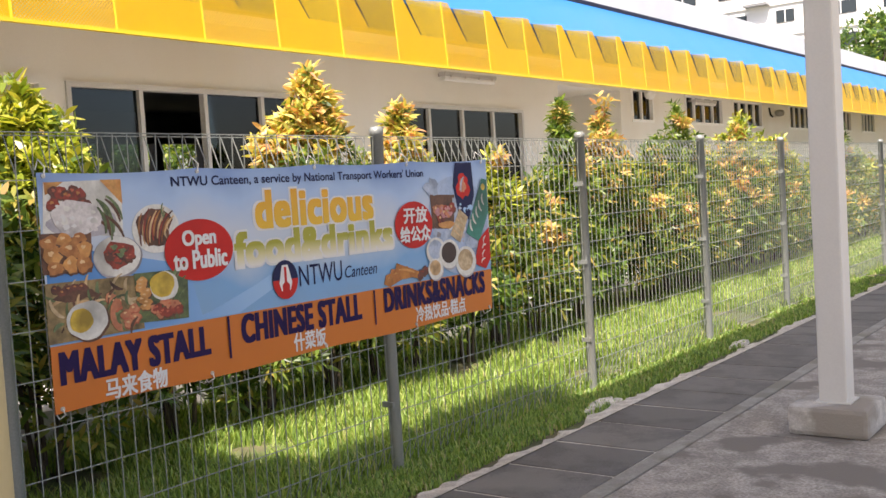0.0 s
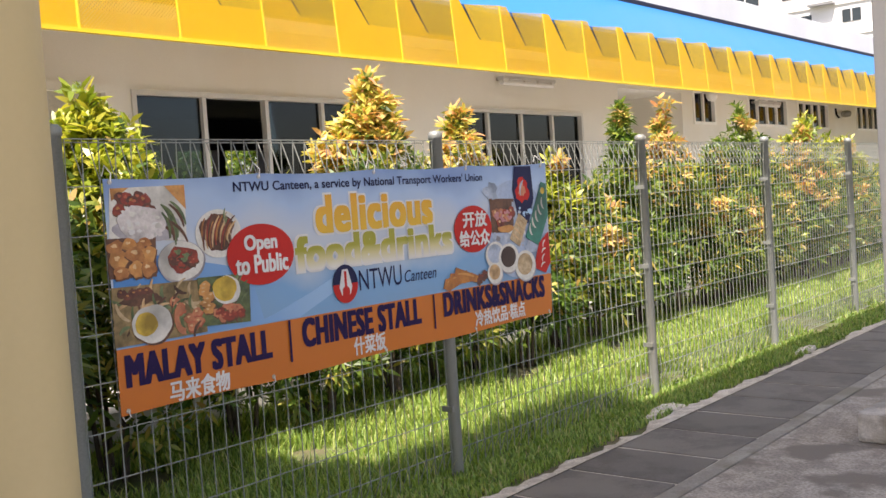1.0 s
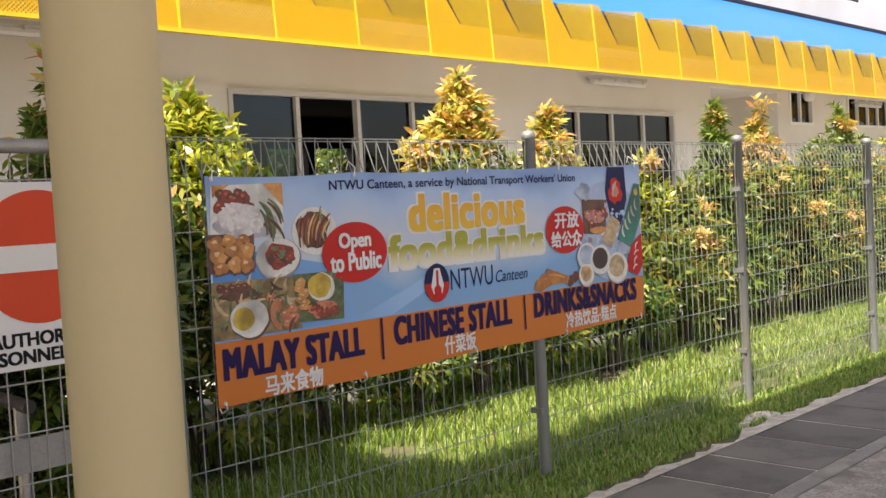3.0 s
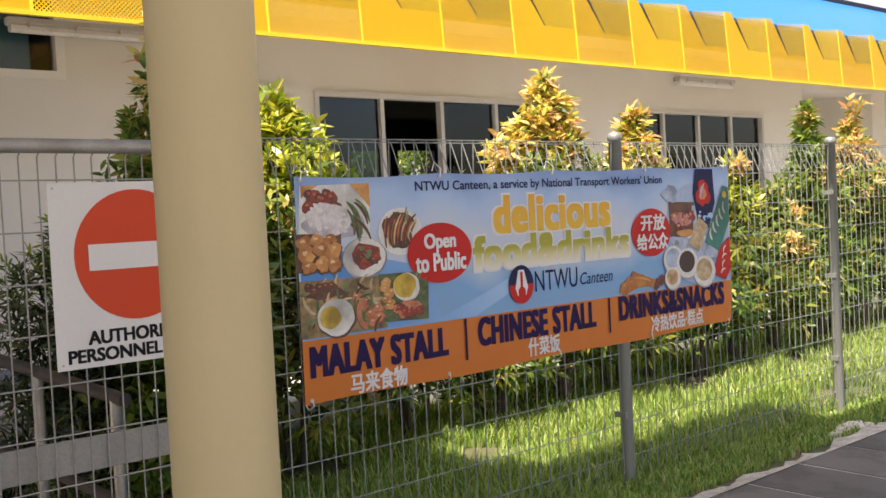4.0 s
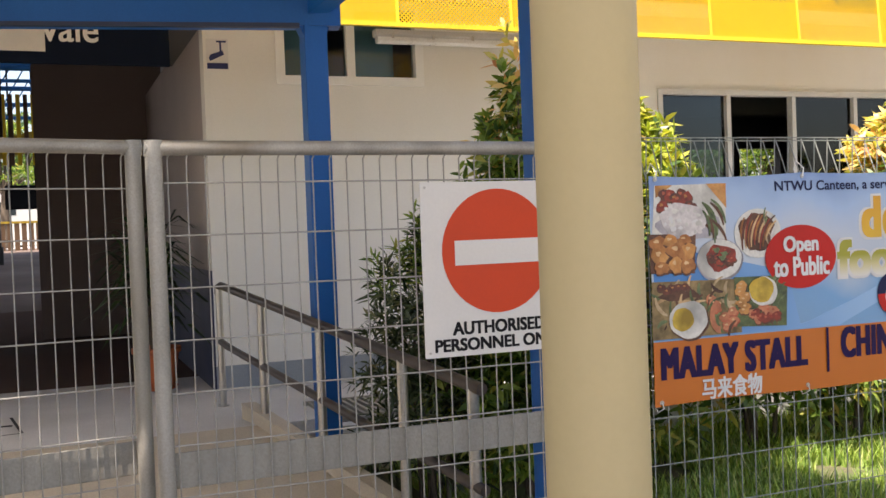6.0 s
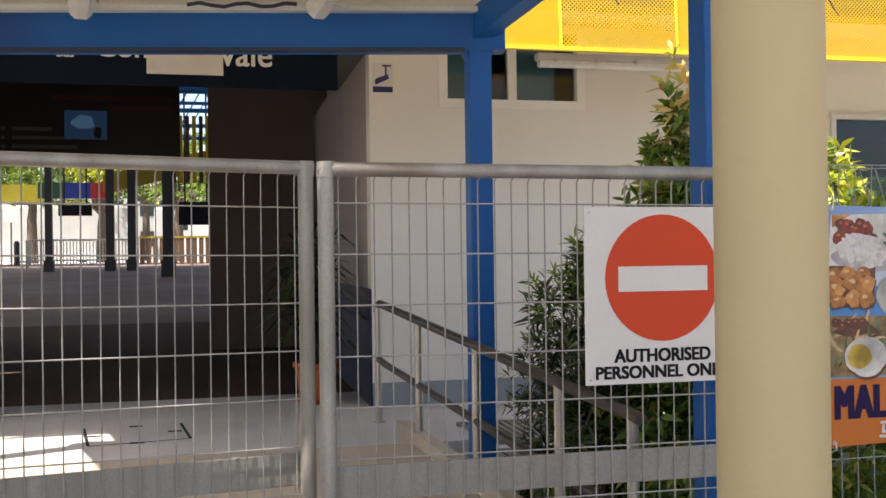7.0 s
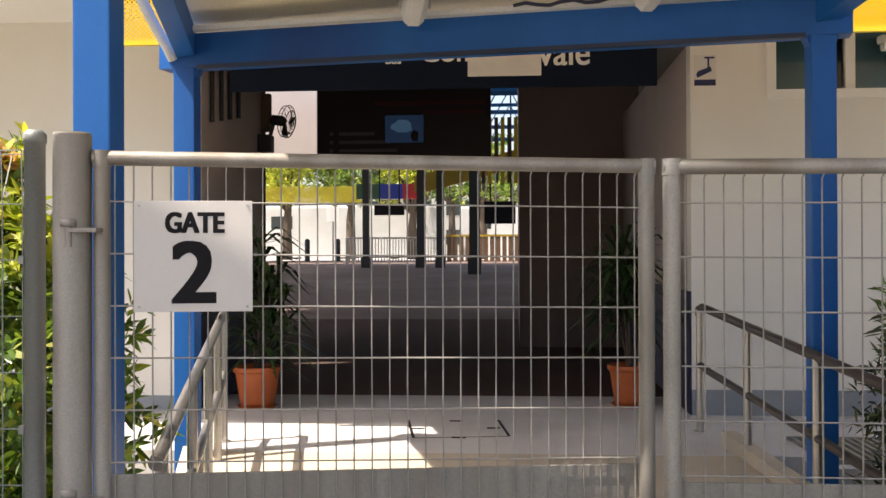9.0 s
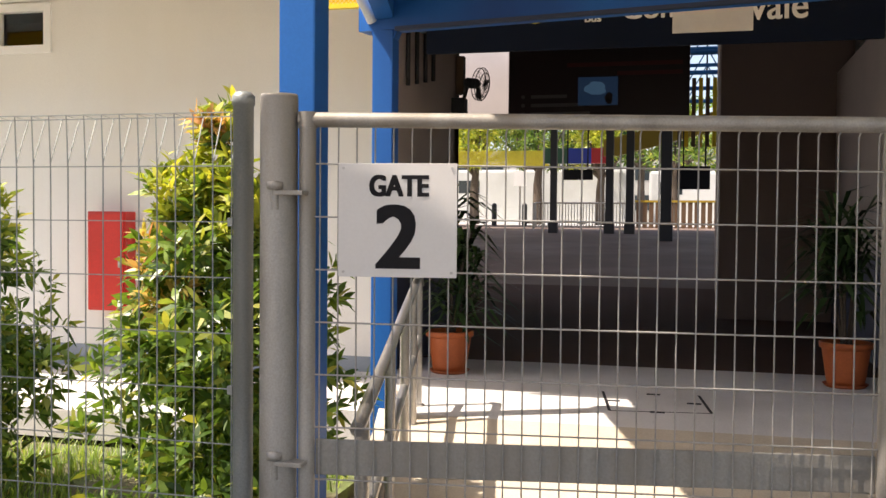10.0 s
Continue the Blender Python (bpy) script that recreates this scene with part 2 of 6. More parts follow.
BARK = surface("bark", (0.12, 0.09, 0.065), (0.08, 0.06, 0.045), 20, 0.9, bump=0.8)
FARWHITE = surface("white_block_paint", (0.78, 0.78, 0.76), (0.72, 0.72, 0.71), 0.2, 0.8, stain=(0.66, 0.65, 0.63), streak=3)
DEPOT = surface("weathered_depot_paint", (0.46, 0.45, 0.42), (0.34, 0.34, 0.32), 0.5, 0.8, stain=(0.25, 0.26, 0.22), streak=3)
FARGREY = surface("grey_block_paint", (0.36, 0.37, 0.38), None, 0.3, 0.8)
FARGLASS = surface("dark_far_glazing", (0.035, 0.045, 0.05), None, 0.8, 0.15)
BUSWHITE = surface("white_coach_paint", (0.58, 0.59, 0.58), None, 1, 0.4)
BUSRED = surface("red_panel", (0.5, 0.03, 0.03), None, 1, 0.4)
BUSBLUE = surface("deep_blue_panel", (0.02, 0.05, 0.35), None, 1, 0.4)
BUSGREEN = surface("dark_green_panel", (0.02, 0.10, 0.05), None, 1, 0.4)
FIRERED = surface("red_cabinet_paint", (0.62, 0.03, 0.02), None, 4, 0.4)
LEAFMIX = leaf("hedge_leaf", [(0.0, (0.035, 0.075, 0.016)), (0.35, (0.09, 0.16, 0.03)), (0.65, (0.19, 0.265, 0.045)), (0.88, (0.34, 0.33, 0.06)), (1.0, (0.44, 0.28, 0.08))])
LEAFYELLOW = leaf("golden_leaf", [(0.0, (0.10, 0.16, 0.02)), (0.3, (0.25, 0.31, 0.03)), (0.7, (0.43, 0.46, 0.055)), (1.0, (0.55, 0.50, 0.09))])
LEAFORANGE = leaf("flushing_leaf", [(0.0, (0.28, 0.29, 0.05)), (0.25, (0.54, 0.46, 0.12)), (0.6, (0.68, 0.46, 0.17)), (0.85, (0.66, 0.36, 0.16)), (1.0, (0.54, 0.20, 0.11))])
LEAFPEACH = leaf("peach_young_leaf", [(0.0, (0.30, 0.34, 0.06)), (0.3, (0.58, 0.56, 0.14)), (0.65, (0.74, 0.58, 0.22)), (0.88, (0.72, 0.44, 0.19)), (1.0, (0.58, 0.26, 0.14))])
LEAFGREEN = leaf("green_leaf", [(0.0, (0.025, 0.06, 0.014)), (0.45, (0.065, 0.13, 0.024)), (0.85, (0.13, 0.22, 0.035)), (1.0, (0.28, 0.30, 0.04))])
LEAFDUSK = leaf("slender_dark_leaf", [(0.0, (0.018, 0.034, 0.014)), (0.5, (0.045, 0.068, 0.028)), (0.85, (0.10, 0.13, 0.055)), (1.0, (0.22, 0.21, 0.10))], 0.25)
LEAFLIGHT = leaf("bright_green_leaf", [(0.0, (0.04, 0.09, 0.016)), (0.45, (0.11, 0.19, 0.03)), (0.8, (0.22, 0.31, 0.05)), (1.0, (0.40, 0.38, 0.08))], 0.4)
# Yellow taken down to olive, so the concourse edge's shade sits in the colour.
SHADEYELLOW = surface("shaded_yellow_fascia", (0.42, 0.29, 0.03), None, 2, 0.5)
MORTAR = surface("pale_mortar", (0.74, 0.69, 0.59), (0.56, 0.51, 0.43), 9, 0.92, bump=0.6, fine=90, patchy=True, grainy=0.2)
LEAFDARK = leaf("dark_palm_leaf", [(0.0, (0.014, 0.034, 0.012)), (1.0, (0.05, 0.095, 0.028))], 0.15)
BLADE = leaf("grass_blade", [(0.0, (0.11, 0.19, 0.04)), (0.45, (0.23, 0.35, 0.075)), (0.85, (0.37, 0.48, 0.11)), (1.0, (0.52, 0.48, 0.24))], 0.42)


# ---- mesh helpers ----
class Form:
    """Collects simple solids into one mesh."""

    def __init__(self):
        self.v, self.f, self.smooth = [], [], []

    def add(self, verts, faces, smooth=False):
        k = len(self.v)
        self.v += [tuple(p) for p in verts]
        self.f += [tuple(i + k for i in q) for q in faces]
        self.smooth += [smooth] * len(faces)
        return self

    def box(self, x0, y0, z0, x1, y1, z1, ch=0.0):
        """A box between two corners; ch bevels its edges."""
        x0, x1, y0, y1, z0, z1 = min(x0, x1), max(x0, x1), min(y0, y1), max(y0, y1), min(z0, z1), max(z0, z1)
        if ch <= 0:
            p = [(x, y, z) for z in (z0, z1) for y in (y0, y1) for x in (x0, x1)]
            return self.add(p, [(0, 2, 3, 1), (4, 5, 7, 6), (0, 1, 5, 4), (2, 6, 7, 3), (0, 4, 6, 2), (1, 3, 7, 5)])
        bm = bmesh.new()
        bmesh.ops.create_cube(bm, size=1)
        for q in bm.verts:
            q.co = ((x0 + x1) / 2 + q.co.x * (x1 - x0), (y0 + y1) / 2 + q.co.y * (y1 - y0), (z0 + z1) / 2 + q.co.z * (z1 - z0))
        bmesh.ops.bevel(bm, geom=list(bm.edges), offset=ch, segments=2, profile=0.6, affect="EDGES")
        bm.verts.index_update()
        self.add([q.co for q in bm.verts], [[q.index for q in f.verts] for f in bm.faces])
        bm.free()
        return self

    def tube(self, points, r, sides=8, caps=True, smooth=True):
        """A round bar along the points; r may be one radius or one a point."""
        pts = [Vector(p) for p in points]
        rs = r if isinstance(r, (list, tuple)) else [r] * len(pts)
        k = len(pts)
        side = None
        rings = []
        for i, p in enumerate(pts):
            d = (pts[min(i + 1, k - 1)] - pts[max(i - 1, 0)]).normalized()
            if side is None:
                side = d.orthogonal().normalized()
            side = (side - d * side.dot(d)).normalized()
            up = d.cross(side)
            rings.append([p + (side * math.cos(a) + up * math.sin(a)) * rs[i] for a in (2 * math.pi * j / sides for j in range(sides))])
        faces = [(i * sides + j, i * sides + (j + 1) % sides, (i + 1) * sides + (j + 1) % sides, (i + 1) * sides + j) for i in range(k - 1) for j in range(sides)]
        self.add([q for ring in rings for q in ring], faces, smooth)
        if caps:
            self.add(rings[0], [tuple(range(sides - 1, -1, -1))])
            self.add(rings[-1], [tuple(range(sides))])
        return self

    def turned(self, cx, cy, profile, sides=28):
        """A turned form about an upright axis; profile: (radius, z)."""
        v = [(cx + r * math.cos(2 * math.pi * j / sides), cy + r * math.sin(2 * math.pi * j / sides), z) for r, z in profile for j in range(sides)]
        f = [(i * sides + j, i * sides + (j + 1) % sides, (i + 1) * sides + (j + 1) % sides, (i + 1) * sides + j) for i in range(len(profile) - 1) for j in range(sides)]
        return self.add(v, f, True)

    def plate(self, outline, x0, x1):
        """A flat plate in the plane of a wall that faces +x: outline of (y, z) counter-clockwise, from x0 to x1."""
        k = len(outline)
        v = [(x1, y, z) for y, z in outline] + [(x0, y, z) for y, z in outline]
        f = [tuple(range(k)), tuple(range(2 * k - 1, k - 1, -1))] + [(i, i + k, (i + 1) % k + k, (i + 1) % k) for i in range(k)]
        return self.add(v, f)

    def prism(self, outline, y0, y1):
        """A bar along y with the cross-section outline of (x, z)."""
        k = len(outline)
        v = [(x, y0, z) for x, z in outline] + [(x, y1, z) for x, z in outline]
        f = [tuple(range(k - 1, -1, -1)), tuple(range(k, 2 * k))] + [(i, (i + 1) % k, (i + 1) % k + k, i + k) for i in range(k)]
        return self.add(v, f)

    def mesh(self, name, material):
        me = bpy.data.meshes.new(name)
        me.from_pydata(self.v, [], self.f)
        me.polygons.foreach_set("use_smooth", self.smooth)
        me.materials.append(material)
        me.update()
        return me


def thing(name, label, category, at=(0, 0, 0), group="", kind=""):
    ob = new(name)
    ob.empty_display_size = 0.1
    ob.location = at
    return tagged(ob, label, category, group, kind)


def part(name, form, material, parent, label=""):
    """One mesh under a thing or a part; the form is given in world metres."""
    ob = new(name, form.mesh(name, material))
    ob.parent = parent
    m = Matrix()
    q = parent
    while q:
        m = m @ Matrix.Translation(-q.location)
        q = q.parent
    ob.data.transform(m)
    return tagged(ob, label)


def solid(name, form, material, label, category, group="", kind=""):
    return tagged(new(name, form.mesh(name, material)), label, category, group, kind)


def disc(cy, cz, ry, rz, n=36):
    return [(cy + ry * math.cos(2 * math.pi * i / n), cz + rz * math.sin(2 * math.pi * i / n)) for i in range(n)]


def rect(y0, z0, y1, z1):
    return [(y0, z0), (y1, z0), (y1, z1), (y0, z1)]


def lettering(name, words, x, box, material, parent, bold=0.0, label="", shear=0.0, space=1.0):
    """Words set into a box (y0, z0, y1, z1) on a plane that faces +x. bold thickens the strokes, in metres."""
    cu = bpy.data.curves.new(name, "FONT")
    cu.body, cu.shear, cu.space_character = words, shear, space
    cu.resolution_u = 4
    tmp = bpy.data.objects.new(name, cu)
    scene.collection.objects.link(tmp)

    def outline():
        bpy.context.view_layer.update()
        me = bpy.data.meshes.new_from_object(tmp.evaluated_get(bpy.context.evaluated_depsgraph_get()))
        co, faces = np.array([v.co[:] for v in me.vertices]), [tuple(f.vertices) for f in me.polygons]
        bpy.data.meshes.remove(me)
        return co, faces, co.min(0), co.max(0)
    y0, z0, y1, z1 = box
    co, faces, lo, hi = outline()
    bpy.data.objects.remove(tmp)
    bpy.data.curves.remove(cu)
    y0, z0, y1, z1 = y0 + bold, z0 + bold * 0.6, y1 - bold, z1 - bold * 0.6
    u = y0 + (co[:, 0] - lo[0]) * (y1 - y0) / (hi[0] - lo[0])
    q = z0 + (co[:, 1] - lo[1]) * (z1 - z0) / (hi[1] - lo[1])
    form = Form()
    ring = [(0, 0)] if bold <= 0 else [(0, 0)] + [(a, 0.6 * b) for a in (-1, -0.5, 0, 0.5, 1) for b in (-1, 0, 1) if a or b]
    for k, (du, dq) in enumerate(ring):
        form.add(zip([x - 0.00008 * k] * len(u), u + du * bold, q + dq * bold), faces)
    return part(name, form, material, parent, label)


# ---- ground ----
F, W = -3.74, -8.49          # the fence's plane, the building's wall
solid("ground", Form().box(-400, -300, -0.5, 300, 500, -0.10), EARTH, "bare earth and sparse turf reaching to the horizon", "ground", kind="structure")
solid("lawn", Form().box(-6.55, 2.3, -0.2, -3.20, 60, -0.03), TURF, "turf soil strip behind the wire fence", "ground", kind="structure")
solid("lawn_west", Form().box(-6.55, -30, -0.2, -3.30, -2.05, -0.03), TURF, "turf soil beside the gate", "ground", kind="structure")
pave = thing("pavement", "stained worn concrete pavement laid in bays", "pavement", (0, 0, 0), kind="structure")
part("far_bay", Form().box(1.6, -40, -0.3, 30, 90, 0.0), CONCRETE, pave)
part("joint_bed", Form().box(-2.40, -12, -0.3, 1.6, 60, -0.012), KERB, pave)
for k in range(20):
    part("bay", Form().box(-2.39, -11.8 + 3.6 * k, -0.2, 1.59, -8.21 + 3.6 * k, 0.0, 0.005), CONCRETE, pave)
solid("gate_apron", Form().box(-3.9, -2.0, -0.3, -3.2, 2.3, 0.0), CONCRETE, "concrete threshold under the gate", "pavement", kind="structure")
solid("kerb", Form().prism([(-2.50, -0.2), (-2.40, -0.2), (-2.40, 0.001), (-2.405, 0.004), (-2.495, 0.004), (-2.50, 0.001)], -40, 90), KERB, "pale concrete edge strip beside the drain slabs", "kerb", kind="structure")
rnd = random.Random(5)
ragged = Form()
ys = [-8 + 0.05 * i for i in range(0, 1100)]
edge = [-3.285 + 0.06 * noise.noise((y * 1.3, 2.1, 0)) + 0.07 * noise.noise((y * 5.1, 7.7, 0)) + 0.05 * noise.noise((y * 13.7, 3.3, 0)) for y in ys]
ragged.add([(-3.16, y, 0.006) for y in ys] + [(e, y, -0.012 + 0.02 * noise.noise((y * 9, 0, 0))) for y, e in zip(ys, edge)] + [(e - 0.03, y, -0.08) for y, e in zip(ys, edge)],
           [(i + 1, i, i + len(ys), i + 1 + len(ys)) for i in range(len(ys) - 1)] + [(i + 1 + len(ys), i + len(ys), i + 2 * len(ys), i + 1 + 2 * len(ys)) for i in range(len(ys) - 1)])
solid("mortar_edge", ragged, MORTAR, "crumbling pale mortar edge between slabs and grass", "kerb", kind="structure")
for ly, lx, ln, wd, sd in ((6.66, -3.40, 0.30, 0.11, 3), (9.35, -3.38, 0.22, 0.08, 5), (12.1, -3.38, 0.2, 0.08, 8)):
    f = Form()
    rim = []
    for k in range(26):
        a = 2 * math.pi * k / 26
        q = 0.72 + 0.55 * noise.noise((1.7 * math.cos(a) + sd, 1.7 * math.sin(a), sd))
        rim.append((lx + wd * q * math.cos(a), ly + ln * q * math.sin(a)))
    for sc, z in ((1.05, -0.03), (0.96, 0.002), (0.7, 0.008), (0.35, 0.012)):
        f.v += [(lx + (x - lx) * sc, ly + (y - ly) * sc, z + 0.008 * noise.noise((x * 30 * sc, y * 30, sd))) for x, y in rim]
    n = len(rim)
    f.f = [(r * n + k, r * n + (k + 1) % n, (r + 1) * n + (k + 1) % n, (r + 1) * n + k) for r in range(3) for k in range(n)] + [tuple(range(3 * n, 4 * n))]
    f.smooth = [False] * len(f.f)
    solid("mortar_spill", f, MORTAR, "flat ragged spill of pale mortar by the fence foot", "rubble", "mortar spills")
solid("drain_bed", Form().box(-3.17, -40, -0.3, -2.50, 90, -0.004), MORTAR, "pale mortar bed under the drain slabs", "pavement", kind="structure")

# ---- covered walkway over the camera ----
# Unseen roof; height and stepped edges chosen to shade banner, not far lawn.
solid("walkway_roof", Form().box(-2.83, -45, 5.0, 2.1, 3.9, 5.15).box(-2.25, 3.9, 5.0, 2.1, 70, 5.15), WHITE, "unseen walkway roof overhead, edges stepped to shape the shade", "roof", kind="structure")

# Unseen; put here to darken the column's side by hiding the bright horizon.
solid("south_light_block", Form().box(-2.8, -7.2, 0, 2.1, -7.0, 5.0), CREAM, "unseen wall added to keep horizon light off the yellow column", "wall", kind="structure")


def column(cx, cy, side, base, paint, label, foot=0.23):
    c = thing("column", label, "column", (cx, cy, 0), "walkway columns")
    part("shaft", Form().box(cx - side / 2, cy - side / 2, base, cx + side / 2, cy + side / 2, 5.0, 0.012), paint, c)
    part("footing", Form().box(cx - foot, cy - foot, 0, cx + foot, cy + foot, base, 0.03), FOOTING, c, "stained concrete plinth")
    b = part("base_plate", Form().box(cx - side / 2 - 0.02, cy - side / 2 - 0.02, base, cx + side / 2 + 0.02, cy + side / 2 + 0.02, base + 0.008), paint, c)
    return c


pillar = thing("column", "smooth pale-yellow painted round walkway column", "column", (-2.0, 1.347, 0), "walkway columns")
part("shaft", Form().turned(-2.0, 1.347, [(0.1115, 0.17), (0.1115, 5.0)], 56), COLUMN, pillar)
part("footing", Form().box(-2.23, 1.117, 0, -1.77, 1.577, 0.17, 0.03), FOOTING, pillar, "stained concrete plinth")
column(-1.735, 6.50, 0.165, 0.175, IVORY, "pale painted column on a square concrete footing")

# ---- the building ----


def wall_with_openings(name, x0, x1, y0, y1, z0, z1, holes, material, label):
    """An upright wall along y between x0 and x1, with openings (y0, y1, z0, z1) right through it."""
    ycut = sorted({y0, y1, *(h[0] for h in holes), *(h[1] for h in holes)})
    form = Form()
    for a, b in zip(ycut, ycut[1:]):
        inside = sorted((h[2], h[3]) for h in holes if h[0] <= a and h[1] >= b)
        z = z0
        for lo, hi in inside:
            if lo > z:
                form.box(x0, a, z, x1, b, lo)
            z = hi
        if z < z1:
            form.box(x0, a, z, x1, b, z1)
    return solid(name, form, material, label, "wall", kind="structure")


WT = 3.72
WINDOWS = {"A": (5.92, 9.30, 1.45, 2.84, 4), "B": (10.78, 14.08, 1.45, 2.81, 4), "C": (2.13, 3.46, 2.82, 3.56, 2), "D": (18.07, 19.05, 2.70, 3.36, 2), "E": (20.66, 22.84, 2.70, 3.34, 4),
           "F": (23.50, 25.56, 2.68, 3.33, 4), "G": (27.75, 29.8, 2.69, 3.36, 4), "H": (32.3, 34.1, 2.69, 3.36, 4), "I": (35.4, 37.2, 2.69, 3.36, 4), "L": (-7.05, -5.86, 3.08, 3.54, 2)}
holes = [w[:4] for w in WINDOWS.values()] + [(-2.58, 1.53, 0.0, 3.36), (15.26, 17.62, 0.0, 3.27), (4.62, 5.72, 0.3, 2.88)]
wall_with_openings("wall_front", W - 0.2, W, -14, 62, 0.0, WT, holes, CREAM, "cream painted building wall behind the hedge")
solid("wall_alcove", Form().box(W - 1.35, 15.26, 0, W - 1.25, 17.62, 3.3).box(W - 1.25, 15.16, 0, W - 0.2, 15.26, 3.3).box(W - 1.25, 17.62, 0, W - 0.2, 17.72, 3.3).box(W - 1.25, 15.26, 3.27, W - 0.2, 17.62, 3.37),
      CREAM, "recessed cream wall of an entrance bay", "wall", kind="structure")
solid("skirting_right", Form().box(W, 1.53, 0.27, W + 0.012, 16, 0.475), GREYSKIRT, "grey painted band along the wall's foot", "skirting", kind="structure")
solid("skirting_left", Form().box(W, -14, 0.2, W + 0.012, -2.58, 0.40), GREYSKIRT, "grey painted band along the wall's foot", "skirting", kind="structure")
solid("wall_door_panel", Form().box(W - 0.10, 4.70, 0.3, W - 0.06, 5.64, 2.80), surface("beige_door_paint", (0.58, 0.54, 0.45), None, 2, 0.6), "flush beige door in the wall", "door", kind="structure")
solid("door_frame", Form().box(W - 0.12, 4.62, 0.3, W + 0.02, 4.70, 2.88).box(W - 0.12, 5.64, 0.3, W + 0.02, 5.72, 2.88).box(W - 0.12, 4.70, 2.80, W + 0.02, 5.64, 2.88), CREAM, "cream door frame", "door", kind="structure")
# rooms behind the windows, their dimness put into a dark colour
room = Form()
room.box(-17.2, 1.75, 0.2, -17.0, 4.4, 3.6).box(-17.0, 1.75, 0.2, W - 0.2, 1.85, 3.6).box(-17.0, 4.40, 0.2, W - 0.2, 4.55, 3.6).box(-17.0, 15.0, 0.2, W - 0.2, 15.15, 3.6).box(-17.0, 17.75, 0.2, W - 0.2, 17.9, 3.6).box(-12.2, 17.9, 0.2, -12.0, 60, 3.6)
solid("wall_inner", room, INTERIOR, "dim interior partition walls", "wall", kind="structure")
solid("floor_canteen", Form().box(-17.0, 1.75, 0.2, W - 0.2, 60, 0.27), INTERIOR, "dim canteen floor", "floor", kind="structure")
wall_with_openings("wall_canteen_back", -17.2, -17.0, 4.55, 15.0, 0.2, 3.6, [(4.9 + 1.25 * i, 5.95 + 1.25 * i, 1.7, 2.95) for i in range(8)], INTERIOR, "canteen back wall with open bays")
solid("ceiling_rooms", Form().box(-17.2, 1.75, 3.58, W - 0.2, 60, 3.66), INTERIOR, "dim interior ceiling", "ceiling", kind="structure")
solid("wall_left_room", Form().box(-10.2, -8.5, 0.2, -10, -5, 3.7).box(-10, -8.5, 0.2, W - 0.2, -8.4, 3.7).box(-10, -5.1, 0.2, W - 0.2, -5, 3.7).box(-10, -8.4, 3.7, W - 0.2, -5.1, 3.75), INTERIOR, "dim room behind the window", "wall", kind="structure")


def window(key, glass_mat):
    y0, y1, z0, z1, n = WINDOWS[key]
    w = tagged(new("window_" + key.lower()), "pale aluminium window with dark panes", "window", kind="structure")
    x = W - 0.05
    w.location = (x, (y0 + y1) / 2, z0)
    t = 0.05 if key in "AB" else 0.075 if key in "CL" else 0.055
    FRAME = ALU if key in "AB" else WHITE
    part("window_frame", Form().box(x - 0.04, y0, z0, x + 0.075, y0 + t, z1).box(x - 0.04, y1 - t, z0, x + 0.075, y1, z1).box(x - 0.04, y0 + t, z1 - t, x + 0.075, y1 - t, z1).box(x - 0.04, y0 + t, z0, x + 0.075, y1 - t, z0 + t), FRAME, w)
    step = (y1 - y0 - t) / n
    for i in range(n):
        a = y0 + t + i * step
        if i:
            part("mullion", Form().box(x - 0.03, a - t, z0 + t, x + 0.05, a, z1 - t), FRAME, w)
        b = a + step - t
        if key == "A" and i == 1:
            continue
        pane = part("pane", Form().box(x - 0.004, a, z0 + t, x + 0.002, b, z1 - t), glass_mat, w)
        pane.visible_shadow = False
    if key == "C":
        for i in range(n):
            a = y0 + t + i * step
            part("blind", Form().box(x - 0.075, a, z0 + t, x - 0.06, a + (step - t) * 0.70, z1 - t), BLIND, w, "grey-teal roller blind")
    if key in "AB":
        part("window_sill", Form().box(W, y0 - 0.03, z0 - 0.04, W + 0.05, y1 + 0.03, z0), CREAM, w)
    return w


for key in WINDOWS:
    window(key, GLASS if key in "AB" else CLEARGLASS if key == "C" else DARKGLASS)

# roof edge: yellow screen, blue roof band, gutter, white upper roof
FX0, SHEET_H, FOLD = -7.10, 0.79, 0.34
Y_START, PITCH, COUNT = -11.22, 0.931, 74
screen = thing("yellow_roof_screen", "bright yellow perforated metal panels along the eaves", "roof screen", (FX0, 5, 3.07), kind="structure")


def leaning(points, foot):
    """Corners (y, height, setback) of a sheet on the slightly leaning plane of the screen."""
    return [(FX0 - 0.06 * h / SHEET_H - back, y, foot + h) for y, h, back in points]


def sheet_solid(form, front, thick=0.005):
    k = len(front)
    rear = [(x - thick, y, z) for x, y, z in front]
    return form.add(front + rear, [tuple(range(k)), tuple(range(2 * k - 1, k - 1, -1))] + [(i, i + k, (i + 1) % k + k, (i + 1) % k) for i in range(k)])


